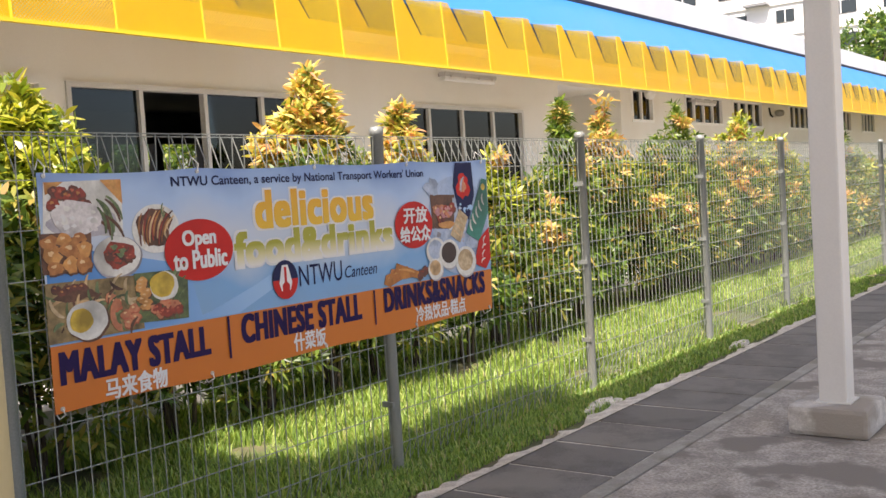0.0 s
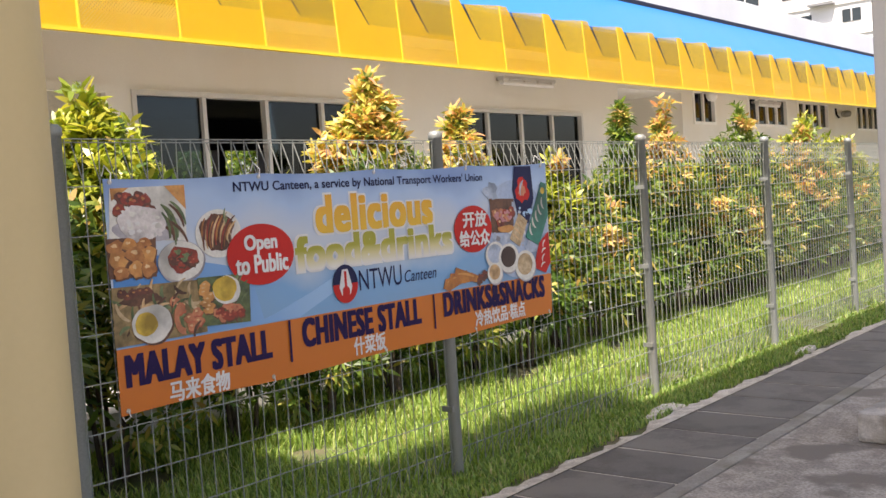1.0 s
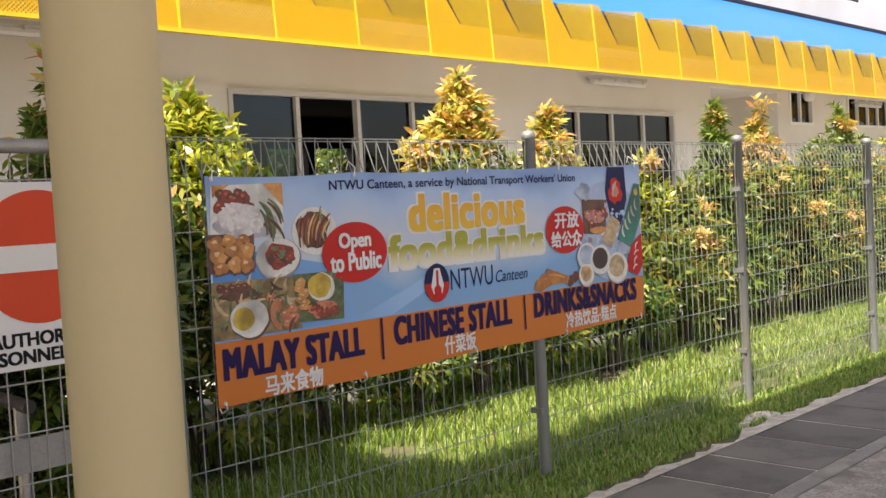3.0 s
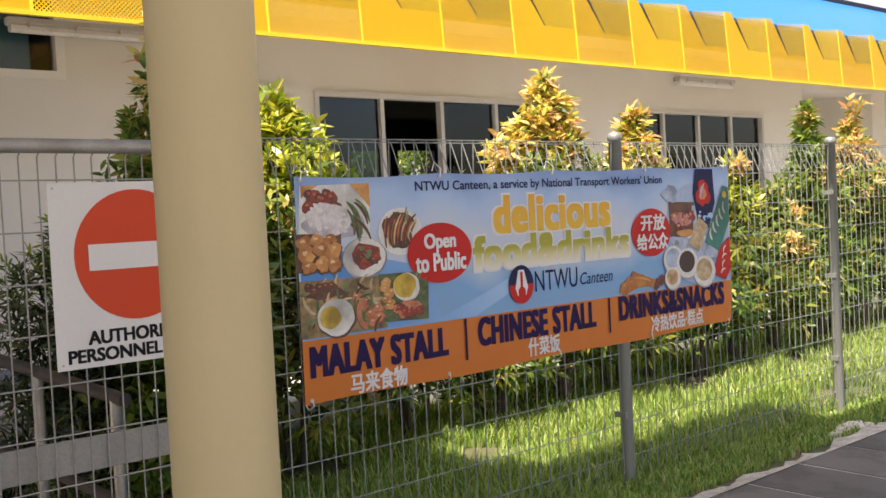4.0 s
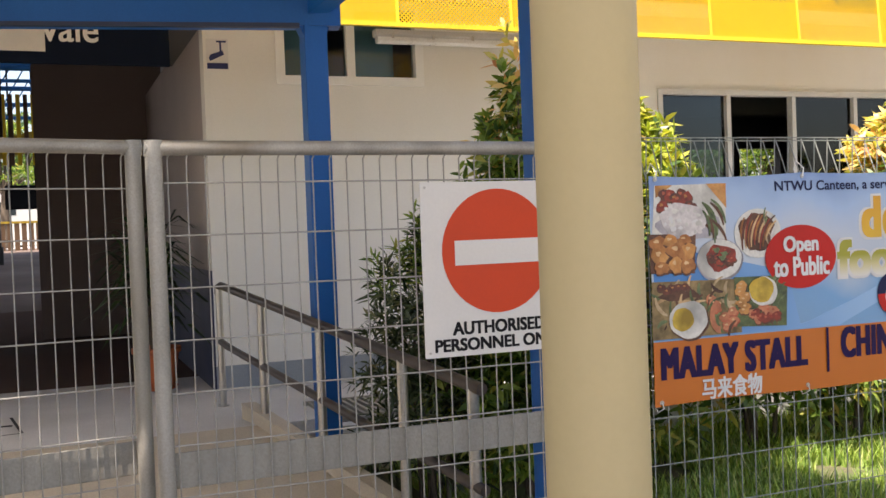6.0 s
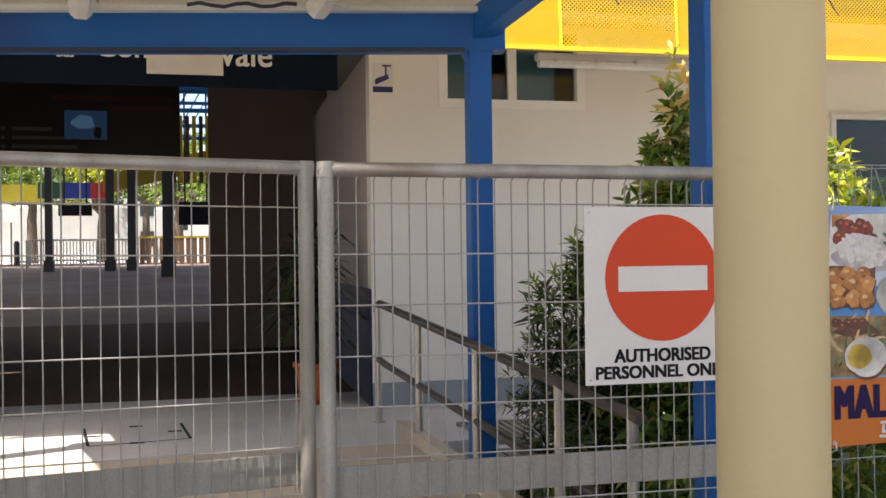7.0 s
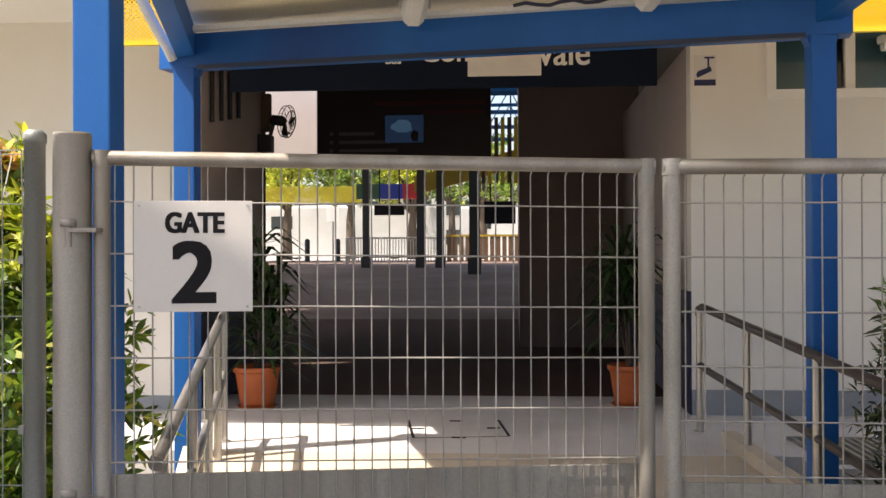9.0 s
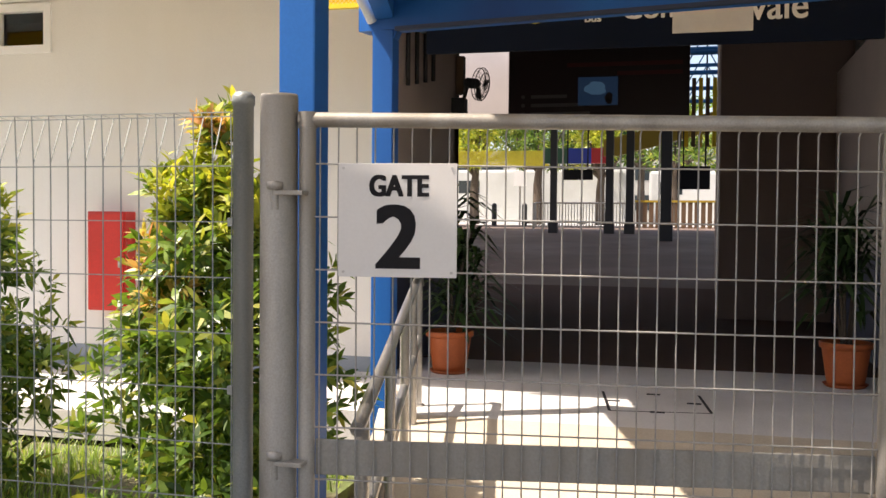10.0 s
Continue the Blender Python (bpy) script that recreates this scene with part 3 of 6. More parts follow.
for i in range(COUNT):
    a = Y_START + PITCH * i
    b = a + PITCH - 0.003
    foot = 3.07 if b > -2.0 else 3.42      # the eaves step up past the passage
    # each sheet is slit from its top edge; beyond the slit it is bent back and dips
    cut, up0, up1 = a + 0.50 * PITCH, a + 0.165 * PITCH, a + 0.215 * PITCH
    form = sheet_solid(Form(), leaning([(a, 0, 0), (b, 0, 0), (b, FOLD, 0), (cut, FOLD, 0), (a, FOLD, 0)], foot))
    sheet_solid(form, leaning([(a, FOLD, 0), (cut, FOLD, 0), (up0, SHEET_H, 0), (a, SHEET_H, 0)], foot))
    corners = [(cut + 0.012, FOLD, 0), (b, FOLD, 0), (b, SHEET_H, 0), (up1, SHEET_H - 0.07, -0.035)]
    def flap(u, w):
        low = [corners[0][k] + (corners[1][k] - corners[0][k]) * u for k in range(3)]
        high = [corners[3][k] + (corners[2][k] - corners[3][k]) * u for k in range(3)]
        return tuple(low[k] + (high[k] - low[k]) * w for k in range(3))
    grid = leaning([flap(u / 5, w / 4) for w in range(5) for u in range(6)], foot)
    form.add(grid, [(w * 6 + u, w * 6 + u + 1, w * 6 + u + 7, w * 6 + u + 6) for w in range(4) for u in range(5)], True)
    sheet = part("screen_panel", form, YELLOW if i % 2 else YELLOWSOLID, screen)
    part("sheet_margin", sheet_solid(Form(), [(x + 0.006, y, z) for x, y, z in leaning([(a - 0.010, 0, 0), (a + 0.014, 0, 0), (a + 0.014, SHEET_H - 0.002, 0), (a - 0.010, SHEET_H - 0.002, 0)], foot)], 0.004), YELLOWTRIM, sheet)
SPLIT = Y_START + PITCH * 9
part("bottom_rail", Form().box(FX0 - 0.035, SPLIT, 3.05, FX0 + 0.012, Y_START + PITCH * COUNT, 3.082), YELLOWTRIM, screen)
part("bottom_rail", Form().box(FX0 - 0.035, Y_START, 3.40, FX0 + 0.012, SPLIT, 3.432), YELLOWTRIM, screen)
# Added board: stands for the dark void behind the slits, blocks leaking sun.
solid("screen_backing", Form().box(-7.31, -11.5, 3.56, -7.27, SPLIT, 4.16).box(-7.31, SPLIT, 3.40, -7.27, 58, 3.79).box(-7.31, -11.5, 3.735, -7.13, SPLIT, 3.75).box(-7.27, SPLIT, 3.385, -7.13, 58, 3.40), NAVY, "dark board added behind the yellow screen to darken its slits and stop sun leaks", "gutter", kind="structure")
solid("eaves_soffit", Form().box(W, -11.5, 3.56, -7.32, 58, 3.60), CREAM, "cream soffit under the eaves", "ceiling", kind="structure")
roof = thing("roof_edge", "light blue metal roof band below a white upper roof", "roof", (-8, 10, 4), kind="structure")
part("blue_band", Form().prism([(-7.36, 3.80), (-7.34, 3.86), (-7.90, 4.52), (-7.98, 4.52), (-8.3, 3.80)], -12, 58), SKYBLUE, roof)
part("gutter", Form().prism([(-7.90, 4.525), (-7.88, 4.585), (-8.34, 4.74), (-8.45, 4.53)], -12, 58), NAVY, roof)
part("upper_roof", Form().prism([(-8.36, 4.70), (-8.34, 5.22), (-8.42, 5.26), (-17.2, 5.7), (-17.2, 3.68), (-8.40, 3.72)], 1.75, 58).prism([(-8.36, 4.70), (-8.34, 5.22), (-8.42, 5.26), (-10.5, 5.36), (-10.5, 3.76), (-8.40, 3.76)], -12, 1.75), WHITEROOF, roof)
ladder = thing("roof_ladder", "small white steel ladder standing on the roof edge", "ladder", (-8.5, 31, 5.0))
for y in (30.4, 31.2):
    part("rail", Form().tube([(-8.45, y, 4.9), (-8.45, y, 6.3)], 0.03, 6), WHITE, ladder)
for k in range(4):
    part("rung", Form().tube([(-8.45, 30.4, 5.2 + 0.3 * k), (-8.45, 31.2, 5.2 + 0.3 * k)], 0.02, 5), WHITE, ladder)

# ---- passage through the building ----
Z0 = 0.27
solid("floor_platform", Form().box(-9.5, -3.0, 0, -6.85, 1.95, Z0), FLOORCEM, "pale grey cement floor before the passage", "floor", kind="structure")
solid("floor_passage", Form().box(-11.0, -14, 0, -9.5, 1.95, Z0), SHADEFLOOR, "passage floor with deep shade put into its brown colour", "floor", kind="structure")
solid("apron_right", Form().box(W, 1.95, 0, -6.6, 24, 0.25), FLOORCEM, "pale cement apron along the wall", "pavement", kind="structure")
solid("apron_edge", Form().box(-6.6, 2.75, 0, -6.35, 24, 0.235), FLOORCEM, "pale cement edge of the apron behind the hedge", "pavement", kind="structure")
solid("apron_left", Form().box(W, -14, 0, -6.6, -3.0, 0.2), FLOORCEM, "pale cement apron along the wall", "pavement", kind="structure")
ramp = Form().add([(-6.85, -2.05, Z0), (-6.85, 1.60, Z0), (-3.9, 2.05, 0.012), (-3.9, -1.30, 0.012), (-6.85, -2.05, -0.1), (-6.85, 1.60, -0.1), (-3.9, 2.05, -0.1), (-3.9, -1.30, -0.1)],
                  [(0, 3, 2, 1), (0, 4, 7, 3), (3, 7, 6, 2), (2, 6, 5, 1)])
solid("ramp", ramp, RAMPTAN, "tan sloping ramp from the gate up to the passage", "ramp", kind="structure")
for y0, y1, nm in ((-2.12, -1.37, "a"), (1.55, 2.0, "b")):
    k = Form().add([(-7.15, y0 - 0.06, 0), (-7.15, y0 + 0.04, 0), (-3.95, y1 + 0.10, -0.05), (-3.95, y1, -0.05), (-7.15, y0 - 0.06, Z0 + 0.11), (-7.15, y0 + 0.04, Z0 + 0.11), (-3.95, y1 + 0.10, 0.10), (-3.95, y1, 0.10)],
                   [(0, 3, 2, 1), (4, 5, 6, 7), (0, 1, 5, 4), (1, 2, 6, 5), (2, 3, 7, 6), (3, 0, 4, 7)])
    solid("ramp_kerb", k, RAMPTAN, "low tan kerb along the ramp", "kerb", kind="structure")
grate = thing("drain_grating", "dark steel drain grating in the cement apron", "grating", (-7.1, 2.6, 0.25))
for k in range(22):
    part("grate_bar", Form().box(-7.5, 2.05 + 0.06 * k, 0.252, -6.75, 2.075 + 0.06 * k, 0.275), GALVDULL, grate)
part("grate_edge", Form().box(-7.53, 2.02, 0.251, -7.5, 3.4, 0.28), GALVDULL, grate)
part("grate_edge", Form().box(-6.75, 2.02, 0.251, -6.72, 3.4, 0.28), GALVDULL, grate)
# walls of the passage, and the wall that faces the gate further in
solid("wall_passage_right", Form().box(-13.5, 1.53, Z0, W - 0.2, 1.73, 3.4), TAUPE, "taupe painted passage wall", "wall", kind="structure")
solid("wall_facing", Form().box(-13.7, 0.17, 0.2, -13.5, 1.73, 4.9), SHADETAUPE, "wall facing the gate inside the passage, shade put into its brown", "wall", kind="structure")
solid("wall_inner_right", Form().box(-18.5, 0.17, 0.2, -13.7, 0.37, 4.9), SHADETAUPE, "inner passage wall with shade put into its brown", "wall", kind="structure")
# Two unseen walls added only to keep side light out of the passage.
solid("light_block_left", Form().box(-14.4, -4.75, 0.2, -10.9, -4.6, 5.6), SHADETAUPE, "inner passage wall with shade put into its brown", "wall", kind="structure")
solid("light_block_step", Form().box(-10.9, -4.75, 0.2, -10.7, -2.58, 3.42), SHADETAUPE, "inner passage wall with shade put into its brown", "wall", kind="structure")
solid("dado_right", Form().box(-13.5, 1.518, Z0, W + 0.0, 1.53, 1.27), NAVYDADO, "dark navy dado along the passage wall", "wall", kind="structure")
solid("wall_passage_left", Form().box(-10.9, -2.78, Z0, W - 0.2, -2.58, 3.4), TAUPE, "taupe painted passage wall", "wall", kind="structure")
solid("dado_left", Form().box(-10.9, -2.58, Z0, W, -2.568, 1.27), NAVYDADO, "dark navy dado along the passage wall", "wall", kind="structure")
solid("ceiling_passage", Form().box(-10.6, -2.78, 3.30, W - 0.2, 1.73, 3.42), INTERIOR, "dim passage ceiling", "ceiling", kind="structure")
knee = Z0 + 1.03 * 6.4 / 35
slope = Form().add([(-11.0, -14, Z0), (-11.0, 1.6, Z0), (-17.4, 3.5, knee), (-17.4, -17, knee)], [(0, 1, 2, 3)])
solid("floor_concourse", slope, SHADEFLOOR, "concourse floor rising gently away, shade put into its brown", "floor", kind="structure")
solid("floor_bays", Form().add([(-17.4, -17, knee), (-17.4, 3.5, knee), (-46, 12, 1.30), (-46, -30, 1.30)], [(0, 1, 2, 3)]), BAYFLOOR, "concourse floor beside the boarding bays, light put into its paler colour", "floor", kind="structure")
solid("floor_far", Form().box(-120, -60, 0.9, -46, 40, 1.30), FLOORCEM, "sunlit paved yard beyond the concourse", "pavement", kind="structure")
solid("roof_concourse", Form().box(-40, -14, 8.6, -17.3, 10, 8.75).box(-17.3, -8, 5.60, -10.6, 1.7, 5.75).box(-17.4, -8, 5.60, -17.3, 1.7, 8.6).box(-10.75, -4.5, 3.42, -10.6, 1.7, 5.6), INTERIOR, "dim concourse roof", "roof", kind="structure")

# ---- canopy over the ramp ----
def beam(points, half, z0, z1):
    """A straight beam on plan from one point to another, each with its own height offset."""
    (ax, ay, az), (bx_, by, bz) = points
    d = Vector((bx_ - ax, by - ay, 0)).normalized()
    s = Vector((-d.y, d.x, 0)) * half
    v = []
    for z in (z0, z1):
        v += [(ax - s.x, ay - s.y, az + z), (ax + s.x, ay + s.y, az + z), (bx_ + s.x, by + s.y, bz + z), (bx_ - s.x, by - s.y, bz + z)]
    return Form().add(v, [(0, 1, 2, 3), (7, 6, 5, 4), (0, 4, 5, 1), (1, 5, 6, 2), (2, 6, 7, 3), (3, 7, 4, 0)])


def canopy():
    c = thing("canopy", "blue steel canopy frame with a cream soffit over the ramp", "canopy", (-5.2, 0, 0))
    XL, YL = -6.72, -2.045
    XR, YR = -6.07, 1.83
    for (x, y, s, z0, z1) in ((XL, YL, 0.14, 0.15, 2.84), (XR, YR, 0.14, 0.05, 2.84), (-4.16, -1.545, 0.15, 0.0, 3.30), (-4.06, 2.33, 0.15, 0.0, 3.30)):
        part("post", Form().box(x - s / 2, y - s / 2, z0, x + s / 2, y + s / 2, z1, 0.008), BLUE, c)
    part("cross_beam", beam(((XL - 0.03, YL - 0.16, 0), (XR + 0.03, YR + 0.16, 0)), 0.075, 2.80, 3.02), BLUE, c)
    part("beam_lip", beam(((XL + 0.10, YL + 0.10, 0), (XR + 0.07, YR - 0.10, 0)), 0.02, 2.785, 2.81), NAVY, c)
    part("side_beam", beam(((XL, YL, 0), (-3.6, -1.42, 0.40)), 0.06, 2.86, 3.05), BLUE, c)
    part("side_beam", beam(((XR, YR, 0), (-3.6, 2.40, 0.40)), 0.06, 2.86, 3.05), BLUE, c)
    part("front_beam", beam(((-4.16, -1.6, 0.30), (-4.06, 2.4, 0.30)), 0.06, 2.92, 3.10), BLUE, c)
    part("gusset", Form().plate([(YL - 0.09, 2.81), (YL - 0.068, 2.74), (YL + 0.068, 2.74), (YL + 0.10, 2.81)], XL - 0.05, XL + 0.05), BLUE, c)
    part("gusset", Form().plate([(YR + 0.068, 2.74), (YR + 0.09, 2.81), (YR - 0.10, 2.81), (YR - 0.068, 2.74)], XR - 0.05, XR + 0.05), BLUE, c)
    e = [(-7.24, -2.15, 3.05), (-7.22, 1.92, 3.05), (-3.2, 2.55, 3.56), (-3.3, -1.62, 3.56)]
    part("soffit", Form().add(e + [(x, y, z + 0.06) for x, y, z in e], [(0, 3, 2, 1), (4, 5, 6, 7), (0, 1, 5, 4), (1, 2, 6, 5), (2, 3, 7, 6), (3, 0, 4, 7)]), SOFFIT, c, "cream metal soffit")
    part("edge_strip", beam(((XL + 0.12, YL - 0.05, 0), (XR + 0.12, YR + 0.1, 0)), 0.035, 3.02, 3.05), WHITEROOF, c)
    part("downpipe", Form().tube([(-5.2, -2.05, 3.42), (-6.3, -2.12, 3.02), (-6.60, -2.14, 2.93), (-6.66, -2.12, 2.86)], 0.035, 10), WHITEROOF, c, "pale rain pipe")
    return c


canopy()


def tube_lamp(p0, p1, label, k=1.0):
    """A tube light in a long housing from p0 to p1."""
    p0, p1 = Vector(p0), Vector(p1)
    d = (p1 - p0).normalized()
    lamp = thing("tube_light", label, "light", (p0 + p1) / 2, "tube lights")
    side = d.cross(Vector((0, 0, 1))).normalized()
    up = side.cross(d)
    def bar(prof, a, b):
        c = len(prof)
        v = [a + side * s * k + up * t * k for s, t in prof] + [b + side * s * k + up * t * k for s, t in prof]
        return Form().add(v, [tuple(range(c)), tuple(range(2 * c - 1, c - 1, -1))] + [(i, i + c, (i + 1) % c + c, (i + 1) % c) for i in range(c)])
    part("housing", bar([(-0.055, 0.03), (-0.055, -0.01), (-0.035, -0.03), (0.035, -0.03), (0.055, -0.01), (0.055, 0.03)], p0, p1), LAMPBODY, lamp)
    part("diffuser", bar([(-0.045, -0.031), (-0.04, -0.065), (-0.02, -0.085), (0.02, -0.085), (0.04, -0.065), (0.045, -0.031)], p0 + d * 0.02, p1 - d * 0.02), LAMPTUBE, lamp)
    for j in range(4):
        q = p0 + (p1 - p0) * (0.1 + 0.267 * j)
        for s in (-1, 1):
            part("clip", bar([(s * 0.050, 0.0), (s * 0.050, -0.045), (s * 0.060, -0.045), (s * 0.060, 0.0)], q, q + d * 0.022), STAINLESS, lamp)
    return lamp


tube_lamp((-6.22, -0.50, 3.06), (-4.95, -0.26, 3.26), "grey-white tube light housing under the canopy soffit", 1.55)
tube_lamp((-6.02, 0.84, 3.07), (-4.75, 1.08, 3.27), "grey-white tube light housing under the canopy soffit", 1.55)
for y0, y1, z in ((2.96, 4.36, 3.245), (11.73, 13.04, 3.225), (20.75, 21.95, 3.19)):
    lamp = tube_lamp((W + 0.17, min(y0, y1), z), (W + 0.17, max(y0, y1), z), "long weatherproof tube light bracketed to the cream wall")
    for k in (0.12, 0.88):
        y = min(y0, y1) + abs(y1 - y0) * k
        part("bracket", Form().box(W, y - 0.02, z - 0.01, W + 0.16, y + 0.02, z + 0.035), GALVDULL, lamp)
cables = thing("canopy_cable", "black cable run along the canopy beam", "cable", (-5.9, 0, 3.02))
part("cable", Form().tube([(-6.17 + 0.012 * k, 0.10 + 0.07 * k, 3.04 + 0.012 * math.sin(k * 1.7)) for k in range(10)], 0.012, 6), NAVY, cables)
fit_box = thing("wall_bell", "small grey bell unit with cable on the wall", "bell", (W, 26.6, 3.12))
part("body", Form().turned(W + 0.12, 26.6, [(0.0, 3.0), (0.10, 3.02), (0.13, 3.1), (0.10, 3.16), (0.0, 3.18)], 14), GALVDULL, fit_box)
part("conduit", Form().tube([(W + 0.02, 26.1, 3.22), (W + 0.03, 26.15, 3.05), (W + 0.03, 26.3, 3.0)], 0.025, 6), INK, fit_box)
camera_dome = thing("dome_camera", "white dome camera under the eaves", "camera", (W + 0.2, 18.5, 3.25))
part("dome", Form().turned(W + 0.2, 18.5, [(0.0, 3.12), (0.07, 3.14), (0.11, 3.21), (0.11, 3.30), (0.0, 3.31)], 16), WHITE, camera_dome)
part("arm", Form().box(W, 18.47, 3.29, W + 0.2, 18.53, 3.33), WHITE, camera_dome)

# ---- handrails ----


def handrail(top, end, post_at, label):
    """A double stainless rail beside the ramp, from its top end down to its foot."""
    a, b = Vector(top), Vector(end)
    h = thing("handrail", label, "handrail", (a.x, a.y, Z0), "ramp handrails")
    d = (b - a)
    low = Vector((0, 0, -0.44))
    part("top_rail", Form().tube([a + Vector((-0.03, 0, -0.07)), a + Vector((-0.015, 0, -0.02)), a + d * 0.015, *(a + d * k / 6 for k in range(1, 7))], 0.029, 10), RAILGREY if top[1] > 0 else STAINLESS, h, "smooth metal grip rail")
    part("mid_rail", Form().tube([a + low + Vector((0, 0, 0.01)), a + low + d * 0.05, *(a + low + d * k / 6 for k in range(1, 7))], 0.026, 10), RAILGREY if top[1] > 0 else STAINLESS, h)
    for k in post_at:
        q = a + d * k
        foot = Z0 - (Z0 + 0.03) * max(0, min(1, (q.x + 6.95) / 3.05))
        part("post", Form().tube([(q.x, q.y, foot), (q.x, q.y, q.z - 0.01)], 0.027, 10), STAINLESS, h)
        part("post_base", Form().tube([(q.x, q.y, foot), (q.x, q.y, foot + 0.012)], 0.045, 12), STAINLESS, h)
    return h


handrail((-7.75, 1.46, 1.19), (-4.05, 1.98, 0.86), (0.0, 0.25, 0.52, 0.80, 0.98), "stainless double handrail sloping down beside the ramp")
handrail((-7.15, -1.93, 1.18), (-3.95, -1.24, 0.80), (0.0, 0.16, 0.36, 0.62, 0.95), "stainless double handrail sloping down beside the ramp")

# ---- gate and fence ----
PY = [2.44, 4.77, 7.17, 9.565] + [9.565 + 2.4 * k for k in range(1, 15)]
TOPZ = 1.905


def mesh_wires(y0, y1, z0, z1, dy, rows, r, x=F, rolled=True):
    """Welded wire mesh between two posts, its top and foot rolled into triangular hems."""
    form = Form()
    n = max(1, round((y1 - y0) / dy))
    for i in range(n + 1):
        y = y0 + (y1 - y0) * i / n
        if rolled:
            pts = [(x + 0.005, y, z0 + 0.20), (x - 0.005, y, z0), (x - 0.075, y, z0 + 0.02), (x, y, z0 + 0.185)]
            form.tube(pts, r, 4, False, False)
            form.tube([(x, y, z0 + 0.18), (x, y, z1 - 0.18)], r, 4, False, False)
            form.tube([(x, y, z1 - 0.19), (x + 0.01, y, z1), (x - 0.07, y, z1 - 0.008), (x, y, z1 - 0.175)], r, 4, False, False)
        else:
            form.tube([(x, y, z0), (x, y, z1)], r, 4, False, False)
    for z in rows:
        form.tube([(x + 0.006, y0, z), (x + 0.006, y1, z)], r * 1.1, 4, False, False)
    if rolled:
        for dx, z in ((0.012, z1), (-0.07, z1 - 0.006), (0.0, z1 - 0.19), (-0.003, z0), (-0.075, z0 + 0.02), (0.0, z0 + 0.19)):
            form.tube([(x + dx, y0, z), (x + dx, y1, z)], r * 1.15, 4, False, False)
    return form


def fence_post(y, top, r=0.037, x=F, parent=None):
    f = Form().turned(x, y, [(0.0, top), (r * 0.75, top - 0.004), (r * 1.12, top - 0.02), (r * 1.12, top - 0.05), (r, top - 0.052), (r, -0.15)], 14)
    p = part("post", f, FENCEPOST, parent)
    for z in (0.35, 0.95, 1.55):
        part("clamp", Form().box(x - r - 0.012, y - r - 0.010, z, x + 0.030, y - r + 0.01, z + 0.03), FENCEPOST, p)
    return p


rows = [1.515, 1.315, 1.115, 0.915, 0.715, 0.515, 0.315]
for i, y in enumerate(PY):
    bay = thing("wire_fence", "galvanised roll-top wire mesh fence bay with a round post", "fence", (F, y, 0), "fence bays along the path")
    zb = -0.10 if i < 2 else -0.03
    fence_post(y, 1.965, parent=bay)
    if i + 1 < len(PY):
        part("mesh_panel", mesh_wires(y + 0.045, PY[i + 1] - 0.045, zb + 0.03, TOPZ, 0.075, rows, 0.0026 if i < 3 else 0.0030), FENCEWIRE, bay)
for k in range(3):
    y1 = -1.60 - 2.4 * k
    bay = thing("wire_fence", "galvanised roll-top wire mesh fence bay with a round post", "fence", (F, y1, 0), "fence bays beside the gate")
    fence_post(y1, 2.03, parent=bay)
    part("mesh_panel", mesh_wires(y1 - 2.36, y1 - 0.045, -0.05, 1.955, 0.075, [z + 0.05 for z in rows], 0.0026), FENCEWIRE, bay)


def gate_leaf(y0, y1, top, slope, label, near):
    """A gate leaf: pipe frame, wire mesh, and a plate across it; slope: how far the far end hangs lower."""
    g = thing("gate_leaf", label, "gate", (F, y0, 0), "gate leaves")
    r = 0.030
    x = F
    def z(y, base):
        return base - slope * (y - y0) / (y1 - y0)
    part("top_pipe", Form().tube([(x, y0 - r, z(y0, top) - r), (x, y1 + r, z(y1, top) - r)], 0.027, 14), GALV, g)
    part("bottom_pipe", Form().tube([(x, y0, 0.10), (x, y1, 0.10)], 0.025, 12), GALV, g)
    for y in (y0, y1):
        part("stile", Form().tube([(x, y, 0.06), (x, y, z(y, top) - r)], r, 14), GALV, g)
        part("corner_weld", Form().tube([(x, y, z(y, top) - r - 0.03), (x, y, z(y, top) - r + 0.026)], 0.034, 12), GALV, g)
    n = round((y1 - y0 - 0.06) / 0.0655)
    wires = Form()
    for i in range(n + 1):
        y = y0 + 0.045 + (y1 - y0 - 0.09) * i / n
        wires.tube([(x, y, 0.12), (x, y, z(y, top) - 0.07), (x + 0.012, y + 0.004, z(y, top) - 0.055)], 0.0030, 5, False)
    for k in range(10):
        zz = (1.771 if slope > 0.02 else 1.752) - 0.1845 * k
        if zz > 0.12:
            wires.tube([(x + 0.006, y0 + 0.03, z(y0, zz)), (x + 0.006, y1 - 0.03, z(y1, zz))], 0.0033, 5, False)
    part("wire_infill", wires, WIRE, g)
    plate = Form().box(x - 0.025, y0 + r, z(y0, 0.675), x - 0.010, y1 - r, z(y0, 0.825) - 0.024, 0.003)
    part("kick_plate", plate, GALVDULL, g, "weathered grey steel plate")
    return g


